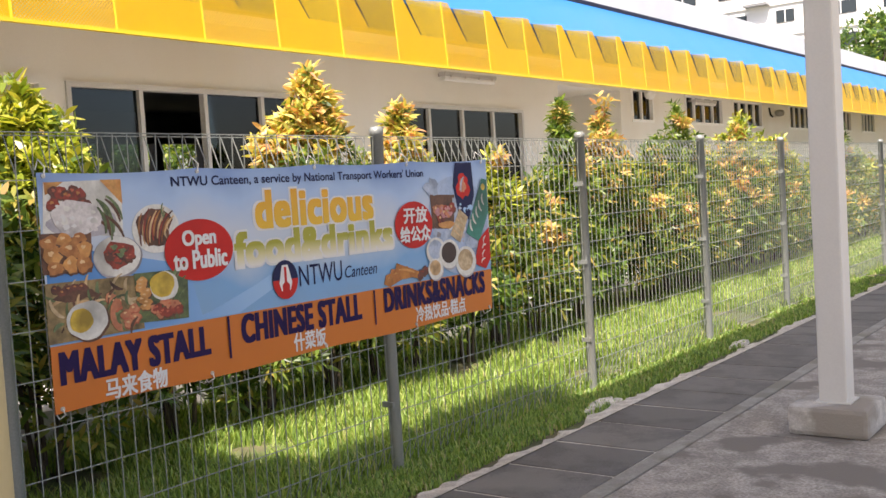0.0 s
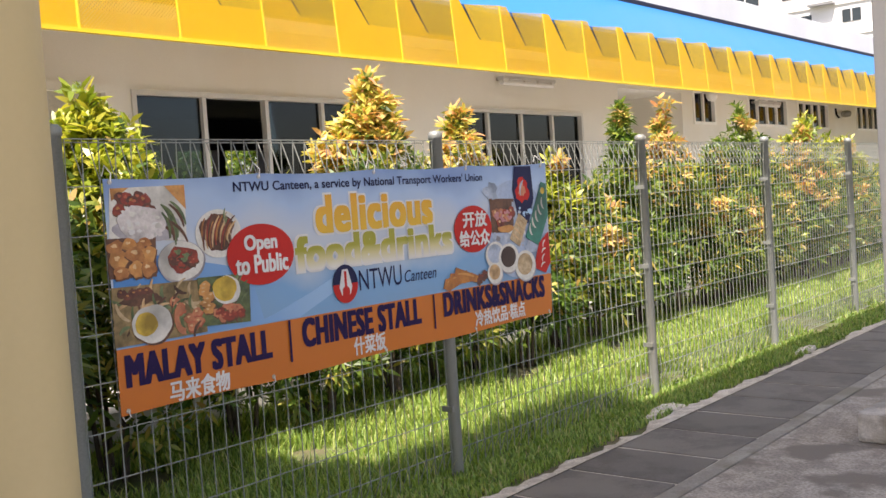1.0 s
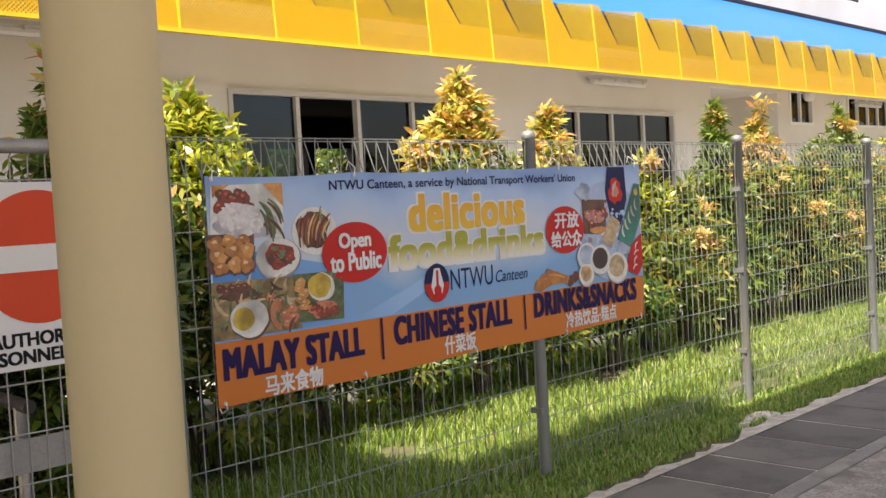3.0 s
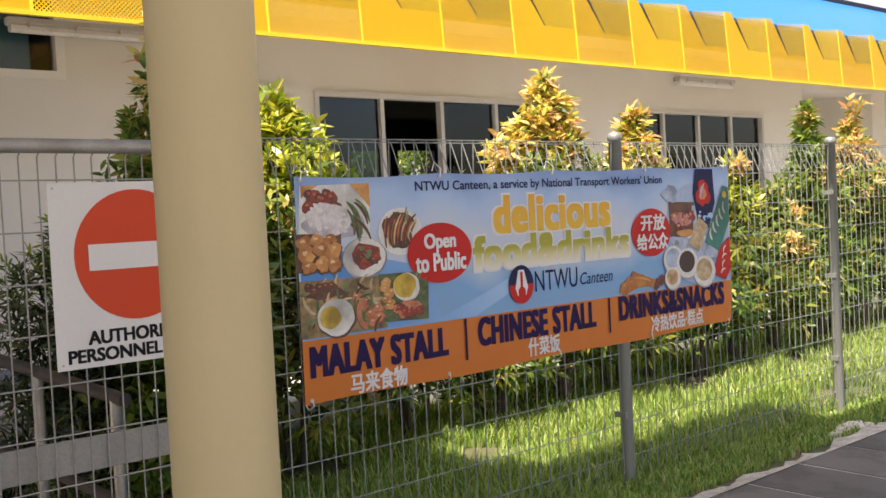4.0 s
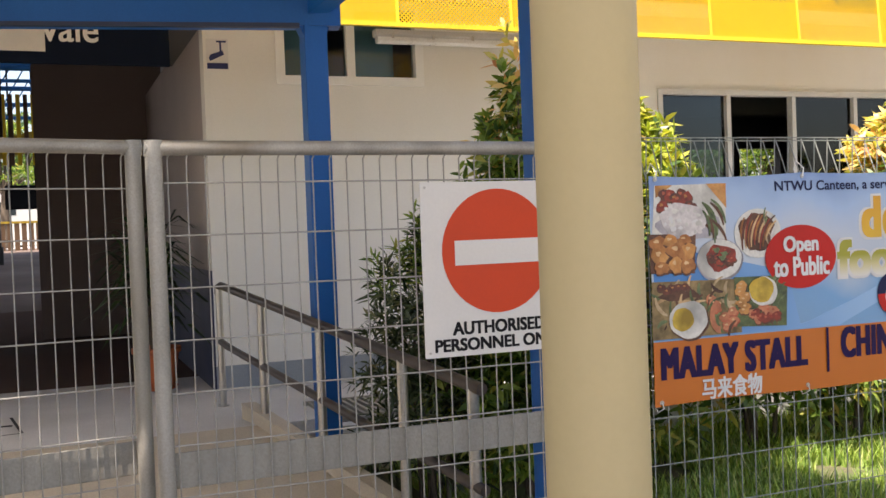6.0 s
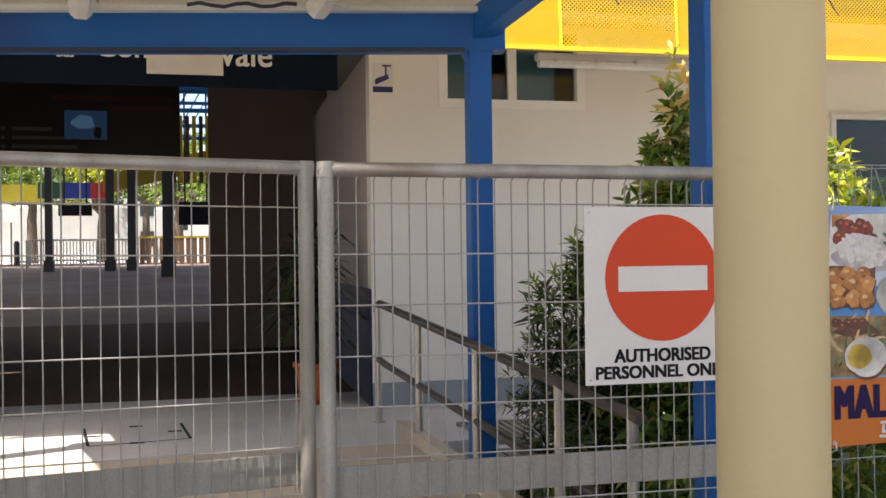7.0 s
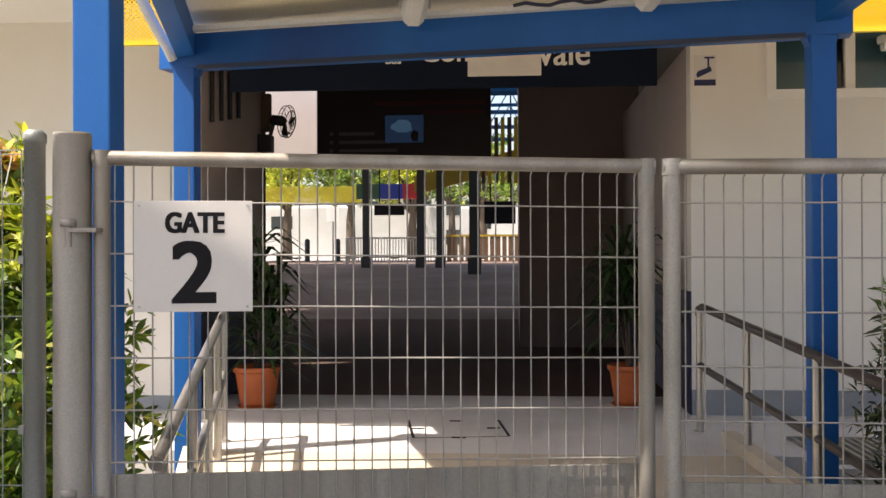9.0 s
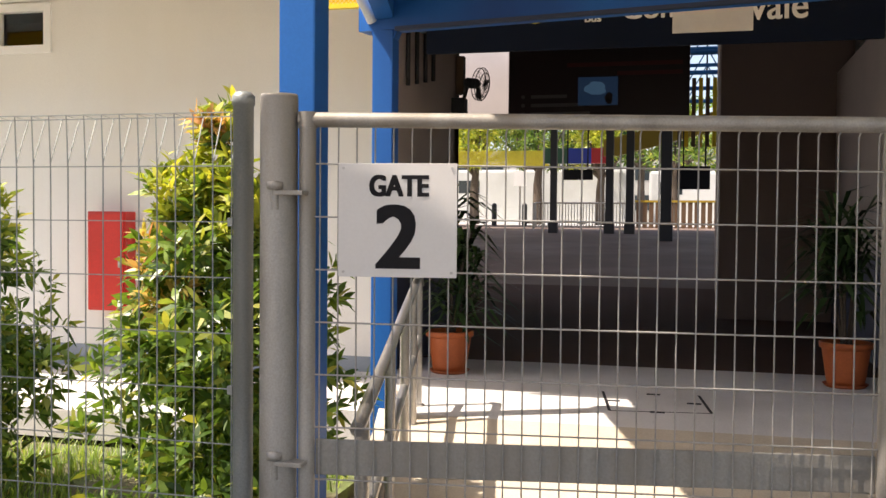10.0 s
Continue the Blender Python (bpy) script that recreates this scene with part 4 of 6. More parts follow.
leaf_l = gate_leaf(-1.355, 0.612, 1.955, 0.021, "galvanised pipe gate leaf with wire mesh, standing slightly inward", True)
leaf_l.rotation_euler.z = radians(9.0)
gate_leaf(0.632, 2.345, 1.905, 0.01, "galvanised pipe gate leaf with wire mesh, closed", False)
hinge_post = thing("gate_post", "thick galvanised pipe gate post with hinge lugs", "gate post", (F, -1.46, 0))
part("pipe", Form().turned(F + 0.01, -1.458, [(0.0, 2.015), (0.064, 2.013), (0.066, 2.0), (0.066, -0.1)], 22), GALV, hinge_post)
for zz in (1.66, 0.72):
    hg = part("hinge", Form().box(F + 0.02, -1.44, zz, F + 0.085, -1.34, zz + 0.016, 0.003), GALV, hinge_post)
    part("hinge_pin", Form().tube([(F + 0.07, -1.445, zz - 0.05), (F + 0.07, -1.445, zz + 0.05)], 0.013, 10), GALV, hg)
    part("hinge_collar", Form().turned(F + 0.07, -1.445, [(0.013, zz + 0.02), (0.028, zz + 0.02), (0.028, zz + 0.045), (0.0, zz + 0.05)], 12), GALV, hg)


# ---- signs on the gate ----
SX = F + 0.030
sign = thing("gate_number_sign", "square white sign with black GATE 2 lettering on the gate", "sign", (SX, -1.015, 1.576))
part("panel", Form().box(SX, -1.218, 1.383, SX + 0.004, -0.812, 1.769, 0.0012), SIGNWHITE, sign)
lettering("word", "GATE", SX + 0.006, (-1.112, 1.656, -0.907, 1.730), INK, sign, 0.0042)
lettering("digit", "2", SX + 0.006, (-1.090, 1.412, -0.936, 1.630), INK, sign, 0.0095)
for y in (-1.20, -0.83):
    for zz in (1.40, 1.752):
        part("rivet", Form().tube([(SX + 0.004, y, zz), (SX + 0.007, y, zz)], 0.005, 8), STAINLESS, sign)
sign.location, sign.rotation_euler.z, sign.scale = (SX - 0.053, -1.032, 1.576), radians(9.0), (1.015, 1.015, 1.015)
stop = thing("no_entry_sign", "white sign with a red no-entry disc and black wording", "sign", (SX, 1.92, 1.4))
part("panel", Form().box(SX, 1.600, 1.060, SX + 0.004, 2.240, 1.735, 0.0012), SIGNWHITE, stop)
part("red_disc", Form().plate(disc(1.918, 1.463, 0.235, 0.243, 48), SX + 0.004, SX + 0.0065), SIGNRED, stop)
part("white_bar", Form().plate(rect(1.735, 1.412, 2.104, 1.508), SX + 0.0065, SX + 0.009), SIGNWHITE, stop)
lettering("wording", "AUTHORISED", SX + 0.006, (1.715, 1.142, 2.116, 1.194), INK, stop, 0.0030)
lettering("wording", "PERSONNEL ONLY", SX + 0.006, (1.640, 1.080, 2.195, 1.130), INK, stop, 0.0030)
for y in (1.62, 2.22):
    for zz in (1.08, 1.715):
        part("rivet", Form().tube([(SX + 0.004, y, zz), (SX + 0.007, y, zz)], 0.005, 8), STAINLESS, stop)

# ---- banner on the fence ----
def print_gradient(name, stops, axis="Z", lo=0.0, hi=1.0, wob=0.15, rough=0.42):
    """A printed blend of colours along one axis, slightly clouded."""
    m, t, p = nodes_of(name)
    n, l = t.nodes, t.links
    geo = n.new("ShaderNodeNewGeometry")
    sep = n.new("ShaderNodeSeparateXYZ")
    l.new(geo.outputs["Position"], sep.inputs[0])
    nz = n.new("ShaderNodeTexNoise")
    nz.inputs["Scale"].default_value, nz.inputs["Detail"].default_value = 2.2, 3
    l.new(geo.outputs["Position"], nz.inputs["Vector"])
    r = n.new("ShaderNodeMapRange")
    r.inputs[1].default_value, r.inputs[2].default_value = lo, hi
    l.new(sep.outputs[axis], r.inputs[0])
    a = n.new("ShaderNodeMath")
    a.operation, a.inputs[1].default_value, a.inputs[2].default_value = "MULTIPLY_ADD", wob, -wob / 2
    l.new(nz.outputs[0], a.inputs[0])
    s = n.new("ShaderNodeMath")
    l.new(a.outputs[0], s.inputs[0])
    l.new(r.outputs[0], s.inputs[1])
    ramp = n.new("ShaderNodeValToRGB")
    while len(ramp.color_ramp.elements) < len(stops):
        ramp.color_ramp.elements.new(0.5)
    for e, (at, c) in zip(ramp.color_ramp.elements, stops):
        e.position, e.color = at, (*c, 1)
    l.new(s.outputs[0], ramp.inputs[0])
    l.new(ramp.outputs[0], p.inputs["Base Color"])
    p.inputs["Roughness"].default_value = rough
    bp = n.new("ShaderNodeBump")
    bp.inputs["Strength"].default_value, bp.inputs["Distance"].default_value = 0.25, 0.03
    l.new(nz.outputs[0], bp.inputs["Height"])
    l.new(bp.outputs[0], p.inputs["Normal"])
    return m


SKYPRINT = print_gradient("banner_sky_print", [(0.0, (0.20, 0.37, 0.58)), (0.22, (0.18, 0.38, 0.64)), (0.42, (0.50, 0.58, 0.67)), (0.62, (0.52, 0.58, 0.67)), (0.82, (0.36, 0.50, 0.72)), (1.0, (0.20, 0.31, 0.56))], "Z", 1.03, 1.76, 0.5)
WAVEPRINT = print_gradient("banner_wave_print", [(0.0, (0.06, 0.24, 0.58)), (1.0, (0.34, 0.54, 0.76))], "Y", 2.7, 4.0, 0.3)
ORANGEPRINT = print_gradient("banner_orange_print", [(0.0, (0.56, 0.15, 0.012)), (1.0, (0.62, 0.175, 0.016))], "Y", 2.6, 5.8, 0.5)
GOLDPRINT = print_gradient("banner_gold_print", [(0.0, (0.72, 0.44, 0.03)), (1.0, (0.70, 0.34, 0.02))], "Z", 1.44, 1.63, 0.1)
OLIVEPRINT = print_gradient("banner_olive_print", [(0.0, (0.74, 0.72, 0.66)), (0.30, (0.64, 0.58, 0.30)), (0.6, (0.36, 0.34, 0.03)), (1.0, (0.34, 0.33, 0.03))], "Z", 1.27, 1.43, 0.1)
WHITEPRINT = surface("banner_white_print", (0.76, 0.75, 0.74), None, 3, 0.42, grainy=0.03)
PURPLEPRINT = surface("banner_violet_print", (0.024, 0.012, 0.072), (0.02, 0.010, 0.06), 3, 0.5, grainy=0.03, spec=0.15)
REDPRINT = surface("banner_red_print", (0.58, 0.026, 0.02), None, 3, 0.5, grainy=0.03, spec=0.25)
NAVYPRINT = surface("banner_navy_print", (0.022, 0.026, 0.08), None, 3, 0.5, grainy=0.03, spec=0.15)


def bits(parent, outline_box, count, mats, seed, x, lo=0.008, hi=0.022):
    """Small printed morsels scattered over a dish."""
    r = random.Random(seed)
    y0, z0, y1, z1 = outline_box
    for k in range(count):
        s = r.uniform(lo, hi)
        flat("morsel", blot(r.uniform(y0 + s, y1 - s), r.uniform(z0 + s, z1 - s), s * r.uniform(0.8, 1.8), s, seed * 31 + k, 9, 0.3), x, r.choice(mats), parent)


def food(name, a, b, scale):
    b = b or tuple(c * 0.88 for c in a)
    return surface(name, a, b, scale, 0.45, fine=60, stain=tuple(c * 0.5 for c in b))


RICE, GREENS, MEAT, FRIED, CURRY, SALAD, TOMATO, YOLK, EGGWHITE, COFFEE, STICKS = (
    food("rice_print", (0.72, 0.68, 0.66), (0.60, 0.55, 0.54), 30), food("greens_print", (0.14, 0.18, 0.06), (0.06, 0.09, 0.04), 30), food("dark_meat_print", (0.20, 0.06, 0.035), (0.08, 0.025, 0.02), 25),
    food("fried_print", (0.58, 0.25, 0.07), (0.32, 0.11, 0.03), 26), food("curry_print", (0.36, 0.05, 0.025), (0.20, 0.03, 0.02), 30), food("salad_print", (0.36, 0.25, 0.11), (0.19, 0.13, 0.05), 32),
    food("tomato_print", (0.58, 0.13, 0.06), (0.42, 0.10, 0.05), 20), food("yolk_print", (0.66, 0.46, 0.06), (0.58, 0.38, 0.04), 20), food("egg_white_print", (0.76, 0.74, 0.68), None, 10),
    food("coffee_print", (0.05, 0.025, 0.02), None, 10), food("spring_roll_print", (0.58, 0.24, 0.05), (0.42, 0.14, 0.03), 18))
ICE = food("ice_print", (0.50, 0.56, 0.66), (0.34, 0.42, 0.56), 24)
ICEBLUE = food("splash_print", (0.42, 0.52, 0.68), (0.30, 0.40, 0.60), 6)
ROSE = food("pink_dessert_print", (0.62, 0.30, 0.32), (0.46, 0.18, 0.20), 18)
BX = F + 0.040
banner = thing("banner", "printed vinyl canteen banner tied along the wire fence", "banner", (BX, 4.2, 1.27))
n = 40
top_edge = [(2.622 + (5.812 - 2.622) * k / n, 1.742 + 0.022 * k / n - 0.012 * abs(math.sin(math.pi * 4 * k / n))) for k in range(n, -1, -1)]
low_edge = [(2.618 + (5.785 - 2.618) * k / n, 0.770 + 0.018 * k / n + 0.006 * math.sin(math.pi * 5 * k / n)) for k in range(n + 1)]
part("sky_field", Form().plate([(2.620, 1.044), (5.797, 1.046)] + top_edge, BX - 0.003, BX), SKYPRINT, banner, "blue and white printed field")
part("orange_strip", Form().plate(low_edge + [(5.797, 1.046), (2.620, 1.044)], BX - 0.003, BX), ORANGEPRINT, banner, "orange printed strip")
L1, L2, L3, L4 = BX + 0.001, BX + 0.0028, BX + 0.0046, BX + 0.0064


LAYER = [0]


def flat(name, outline, x, mat, parent, label=""):
    """A printed shape; each lies a hair above the one before it."""
    LAYER[0] += 1
    x = x + 0.000008 * LAYER[0]
    return part(name, Form().plate(outline, x - 0.0010, x), mat, parent, label)


def blot(cy, cz, ry, rz, seed, n=22, rough=0.16):
    r = random.Random(seed)
    ph = [r.uniform(0, 6.28) for _ in range(3)]
    out = []
    for i in range(n):
        a = 2 * math.pi * i / n
        k = 1 + rough * (math.sin(3 * a + ph[0]) * 0.5 + math.sin(5 * a + ph[1]) * 0.35 + math.sin(8 * a + ph[2]) * 0.3)
        out.append((cy + ry * k * math.cos(a), cz + rz * k * math.sin(a)))
    return out


flat("wave_shape", [(3.30, 1.05), (3.62, 1.05), (3.90, 1.16), (3.92, 1.24), (3.70, 1.16), (3.45, 1.08)], L1, WAVEPRINT, banner)
flat("corner_shape", [(2.63, 1.05), (3.40, 1.05), (3.33, 1.31), (2.63, 1.46)], L1, WAVEPRINT, banner)
# pictures of dishes
NOODLE = food("noodle_print", (0.62, 0.48, 0.30), (0.42, 0.29, 0.15), 30)
CRISP = food("crisp_batter_print", (0.70, 0.36, 0.11), (0.52, 0.21, 0.05), 22)
GLINT = food("pale_glaze_print", (0.74, 0.52, 0.28), (0.66, 0.40, 0.18), 26)
SAUCE = food("brown_sauce_print", (0.17, 0.075, 0.04), (0.09, 0.035, 0.02), 26)
PRAWN = food("prawn_print", (0.66, 0.27, 0.14), (0.52, 0.17, 0.08), 24)
BEAN = food("bean_print", (0.20, 0.26, 0.11), (0.10, 0.14, 0.06), 30)
SHADE = food("plate_edge_print", (0.46, 0.43, 0.46), (0.38, 0.36, 0.40), 12)


def strip(y, z, length, angle, width, bow=0.15):
    """The outline of a thin bowed piece, such as a bean or a noodle."""
    c, q = math.cos(angle), math.sin(angle)
    mid = [(length * (k / 6 - 0.5), bow * length * (1 - (k / 3 - 1) ** 2)) for k in range(7)]
    out = [(a, b - width * (0.35 + 0.65 * math.sin(math.pi * (k + 0.5) / 7))) for k, (a, b) in enumerate(mid)]
    out += [(a, b + width * (0.35 + 0.65 * math.sin(math.pi * (k + 0.5) / 7))) for k, (a, b) in reversed(list(enumerate(mid)))]
    return [(y + a * c - b * q, z + (a * q + b * c)) for a, b in out]


def chunk(y, z, ry, rz, seed, body, dark, light, x, parent):
    """A lump of food: its dark underside, body and a paler top."""
    flat("morsel", blot(y + 0.003, z - 0.006, ry * 1.06, rz * 1.08, seed, 14, 0.25), x, dark, parent)
    flat("morsel", blot(y, z, ry, rz, seed, 14, 0.25), x + 0.0003, body, parent)
    flat("morsel", blot(y - ry * 0.2, z + rz * 0.3, ry * 0.30, rz * 0.26, seed + 1, 10, 0.4), x + 0.0006, light, parent)


dr = random.Random(404)
p = flat("dish_picture", [(2.628, 1.500), (3.000, 1.463), (3.010, 1.706), (2.646, 1.702)], L2, EGGWHITE, banner, "printed plate of rice with greens and meat")
flat("corner_patch", [(2.905, 1.706), (3.008, 1.60), (3.008, 1.706)], L2 + 0.0006, CRISP, p)
flat("corner_patch", [(2.648, 1.702), (2.650, 1.650), (2.735, 1.703)], L2 + 0.0006, CRISP, p)
flat("plate_shade", blot(2.815, 1.530, 0.165, 0.060, 6, 26, 0.06), L2 + 0.0008, SHADE, p)
for k in range(13):
    flat("bean", strip(dr.uniform(2.895, 2.965), dr.uniform(1.495, 1.615), dr.uniform(0.09, 0.15), dr.uniform(-1.3, -0.7), 0.0075, 0.12), L3 + 0.0002 * k, (GREENS, BEAN, SAUCE)[k % 3], p)
for k in range(8):
    chunk(2.672 + 0.022 * k + dr.uniform(-0.01, 0.01), 1.628 + dr.uniform(-0.022, 0.036), 0.030, 0.026, 300 + 3 * k, MEAT if k % 2 else CURRY, SAUCE, TOMATO if k % 3 else FRIED, L3, p)
flat("rice_mound", blot(2.785, 1.553, 0.118, 0.074, 1, 26, 0.14), L3 + 0.0012, RICE, p)
bits(p, (2.68, 1.49, 2.885, 1.62), 40, (RICE, WHITEPRINT, EGGWHITE), 4, L3 + 0.0014, 0.005, 0.013)
p = flat("dish_picture", [(2.612, 1.334), (2.834, 1.325), (2.844, 1.494), (2.610, 1.498)], L3, SAUCE, banner, "printed picture of fried chicken")
for k, (y, z, ry, rz) in enumerate(((2.652, 1.458, 0.042, 0.032), (2.715, 1.468, 0.036, 0.026), (2.785, 1.472, 0.034, 0.020), (2.660, 1.405, 0.045, 0.038), (2.745, 1.425, 0.052, 0.036), (2.805, 1.422, 0.032, 0.036),
                                    (2.668, 1.356, 0.040, 0.026), (2.735, 1.365, 0.032, 0.036), (2.795, 1.362, 0.036, 0.034))):
    chunk(y, z, ry, rz, 500 + 4 * k, CRISP if k % 2 else FRIED, SAUCE, GLINT, L4 + 0.0004 * k, p)
p = flat("dish_picture", blot(2.965, 1.375, 0.122, 0.092, 8, 30, 0.02), L3, SHADE, banner, "printed round white plate of red curry")
flat("plate", blot(2.962, 1.380, 0.116, 0.086, 8, 30, 0.02), L3 + 0.0006, EGGWHITE, p)
flat("sauce", blot(2.970, 1.386, 0.078, 0.056, 21), L4, CURRY, p)
for k in range(8):
    chunk(2.915 + 0.016 * k, 1.380 + dr.uniform(-0.030, 0.036), 0.020, 0.015, 600 + 3 * k, CURRY if k % 2 else MEAT, SAUCE, TOMATO, L4 + 0.0005, p)
for q in ((2.945, 1.420), (2.985, 1.402), (2.975, 1.385)):
    flat("garnish", blot(q[0], q[1], 0.017, 0.011, 22, 12, 0.4), L4 + 0.003, BEAN, p)
p = flat("dish_picture", disc(3.172, 1.484, 0.126, 0.108), L2, EGGWHITE, banner, "printed round plate of braised meat")
flat("sauce", blot(3.165, 1.492, 0.090, 0.084, 23, rough=0.18), L3, SAUCE, p)
for k in range(15):
    flat("slice", strip(3.092 + 0.0105 * k, 1.495 + dr.uniform(-0.02, 0.015), dr.uniform(0.10, 0.15), 1.45 - 0.03 * k + dr.uniform(-0.1, 0.1), 0.0055, 0.1), L3 + 0.0008 + 0.0001 * k, (FRIED, MEAT, GLINT, CURRY)[k % 4], p)
for k in range(6):
    flat("garnish", strip(3.235 + dr.uniform(-0.02, 0.02), 1.47 + 0.018 * k, 0.07, dr.uniform(0.9, 1.9), 0.004), L4, (NOODLE, BEAN)[k % 2], p)
p = flat("dish_picture", [(2.612, 1.053), (3.070, 1.056), (3.060, 1.290), (2.615, 1.298)], L3, SALAD, banner, "printed salad plate with half a boiled egg")
for k in range(46):
    flat("shred", strip(dr.uniform(2.65, 3.03), dr.uniform(1.075, 1.275), dr.uniform(0.05, 0.11), dr.uniform(0, 3.1), dr.uniform(0.005, 0.010)), L3 + 0.0008 + 0.00004 * k, (NOODLE, BEAN, SAUCE, GLINT, SALAD, GREENS)[k % 6], p)
flat("sauce", blot(2.745, 1.245, 0.090, 0.034, 44, rough=0.3), L4 - 0.0003, SAUCE, p)
for k in range(7):
    chunk(2.90 + dr.uniform(0, 0.13), 1.09 + 0.020 * k, 0.026, 0.019, 700 + 3 * k, PRAWN, TOMATO, GLINT, L4, p)
for k in range(5):
    chunk(2.66 + 0.03 * k, 1.262 + dr.uniform(-0.015, 0.012), 0.024, 0.015, 730 + 3 * k, MEAT, SAUCE, FRIED, L4, p)
flat("prawn", [(2.955 + (0.055 if k < 9 else 0.030) * math.cos(a), 1.135 + (0.075 if k < 9 else 0.045) * math.sin(a)) for k, a in enumerate([1.9 + 0.35 * m for m in range(9)] + [1.9 + 0.35 * m for m in range(8, -1, -1)])], L4 + 0.0012, PRAWN, p)
flat("egg_shade", blot(2.798, 1.122, 0.100, 0.082, 46, 30, 0.05), L4 + 0.0014, SAUCE, p)
flat("egg", blot(2.792, 1.130, 0.097, 0.080, 46, 30, 0.05), L4 + 0.0018, EGGWHITE, p)
flat("yolk", blot(2.762, 1.132, 0.054, 0.050, 47, 24, 0.05), L4 + 0.003, YOLK, p)
p = flat("dish_picture", [(3.043, 1.082), (3.311, 1.070), (3.323, 1.293), (3.034, 1.297)], L3 + 0.0012, GREENS, banner, "printed noodles with half an egg")
for k in range(16):
    flat("bean", strip(dr.uniform(3.235, 3.30), dr.uniform(1.09, 1.27), dr.uniform(0.08, 0.14), dr.uniform(0.9, 1.6), 0.006), L4 - 0.0002, (BEAN, GREENS, SAUCE)[k % 3], p)
for k in range(8):
    chunk(3.07 + dr.uniform(-0.01, 0.035), 1.15 + 0.016 * k, 0.028, 0.017, 800 + 3 * k, CRISP, SAUCE, GLINT, L4, p)
for k in range(10):
    chunk(3.13 + 0.014 * k, 1.125 + dr.uniform(-0.030, 0.038), 0.026, 0.020, 840 + 3 * k, CURRY if k % 2 else PRAWN, SAUCE, TOMATO, L4 + 0.0005, p)
flat("egg", blot(3.188, 1.228, 0.076, 0.064, 53, 26, 0.05), L4 + 0.002, EGGWHITE, p)
flat("yolk", blot(3.176, 1.236, 0.066, 0.056, 54, 26, 0.06), L4 + 0.003, YOLK, p)
# drinks and snacks
p = flat("drinks_picture", blot(5.45, 1.36, 0.33, 0.30, 60, 30, 0.05), L1, ICEBLUE, banner, "printed cups, cans and snacks")
flat("photo", [(5.185, 1.350), (5.408, 1.336), (5.431, 1.546), (5.181, 1.556)], L2, SAUCE, p)
for k in range(9):
    chunk(5.235 + 0.020 * k, 1.40 + dr.uniform(-0.03, 0.07), 0.036, 0.032, 900 + 3 * k, (PRAWN, ROSE, CURRY)[k % 3], MEAT, ROSE if k % 2 else GLINT, L3, p)
flat("photo_detail", blot(5.33, 1.365, 0.085, 0.022, 62), L3 + 0.0012, CRISP, p)
flat("bottle", [(5.47, 1.40), (5.57, 1.385), (5.645, 1.54), (5.63, 1.745), (5.455, 1.745), (5.42, 1.60)], L3, NAVYPRINT, p)
flat("bottle_label", blot(5.525, 1.595, 0.070, 0.078, 64, 22, 0.25), L3 + 0.0006, REDPRINT, p)
flat("label_core", blot(5.520, 1.600, 0.036, 0.045, 65, 16, 0.3), L3 + 0.0010, PRAWN, p)
flat("label_glint", strip(5.52, 1.61, 0.10, 1.2, 0.008), L3 + 0.0014, ICE, p)
bits(p, (5.47, 1.40, 5.63, 1.50), 10, (WAVEPRINT, ICE, NAVYPRINT), 12, L3 + 0.0012, 0.008, 0.018)
for k, (cy, cz, ry, rz) in enumerate(((5.45, 1.47, 0.06, 0.05), (5.42, 1.33, 0.09, 0.05), (5.27, 1.30, 0.09, 0.045), (5.60, 1.24, 0.07, 0.05), (5.20, 1.60, 0.07, 0.05))):
    flat("ice_splash", blot(cy, cz, ry, rz, 80 + k, 18, 0.35), L2 + 0.0006, ICE, p)
bits(p, (5.15, 1.24, 5.65, 1.40), 24, (ICE, WHITEPRINT, SHADE), 13, L2 + 0.0009, 0.006, 0.018)
tst = flat("toast", [(5.36, 1.30), (5.46, 1.245), (5.56, 1.40), (5.47, 1.455)], L3 + 0.0012, NOODLE, p)
for k in range(4):
    flat("toast_line", strip(5.425 + 0.025 * k, 1.31 + 0.030 * k, 0.09, 2.55, 0.004, 0.0), L3 + 0.0018, GLINT, tst)
can = flat("green_can", [(5.53, 1.30), (5.67, 1.235), (5.79, 1.42), (5.79, 1.63), (5.735, 1.64), (5.70, 1.58)], L3 + 0.0016, food("green_can_print", (0.03, 0.25, 0.19), (0.02, 0.18, 0.13), 10), p)
for k in range(5):
    flat("can_mark", strip(5.595 + 0.036 * k, 1.345 + 0.040 * k, 0.075, 1.75 + 0.25 * (k % 2), 0.009, 0.18), L4, EGGWHITE, can)
flat("can_dot", disc(5.745, 1.585, 0.022, 0.022, 14), L4, YOLK, can)
can = flat("red_can", [(5.60, 1.10), (5.73, 1.055), (5.79, 1.12), (5.785, 1.32), (5.67, 1.25)], L3 + 0.0016, REDPRINT, p)
for k in range(4):
    flat("can_mark", strip(5.705 + 0.008 * k, 1.11 + 0.045 * k, 0.055, 0.5 + 0.5 * (k % 2), 0.006, 0.2), L4, EGGWHITE, can)
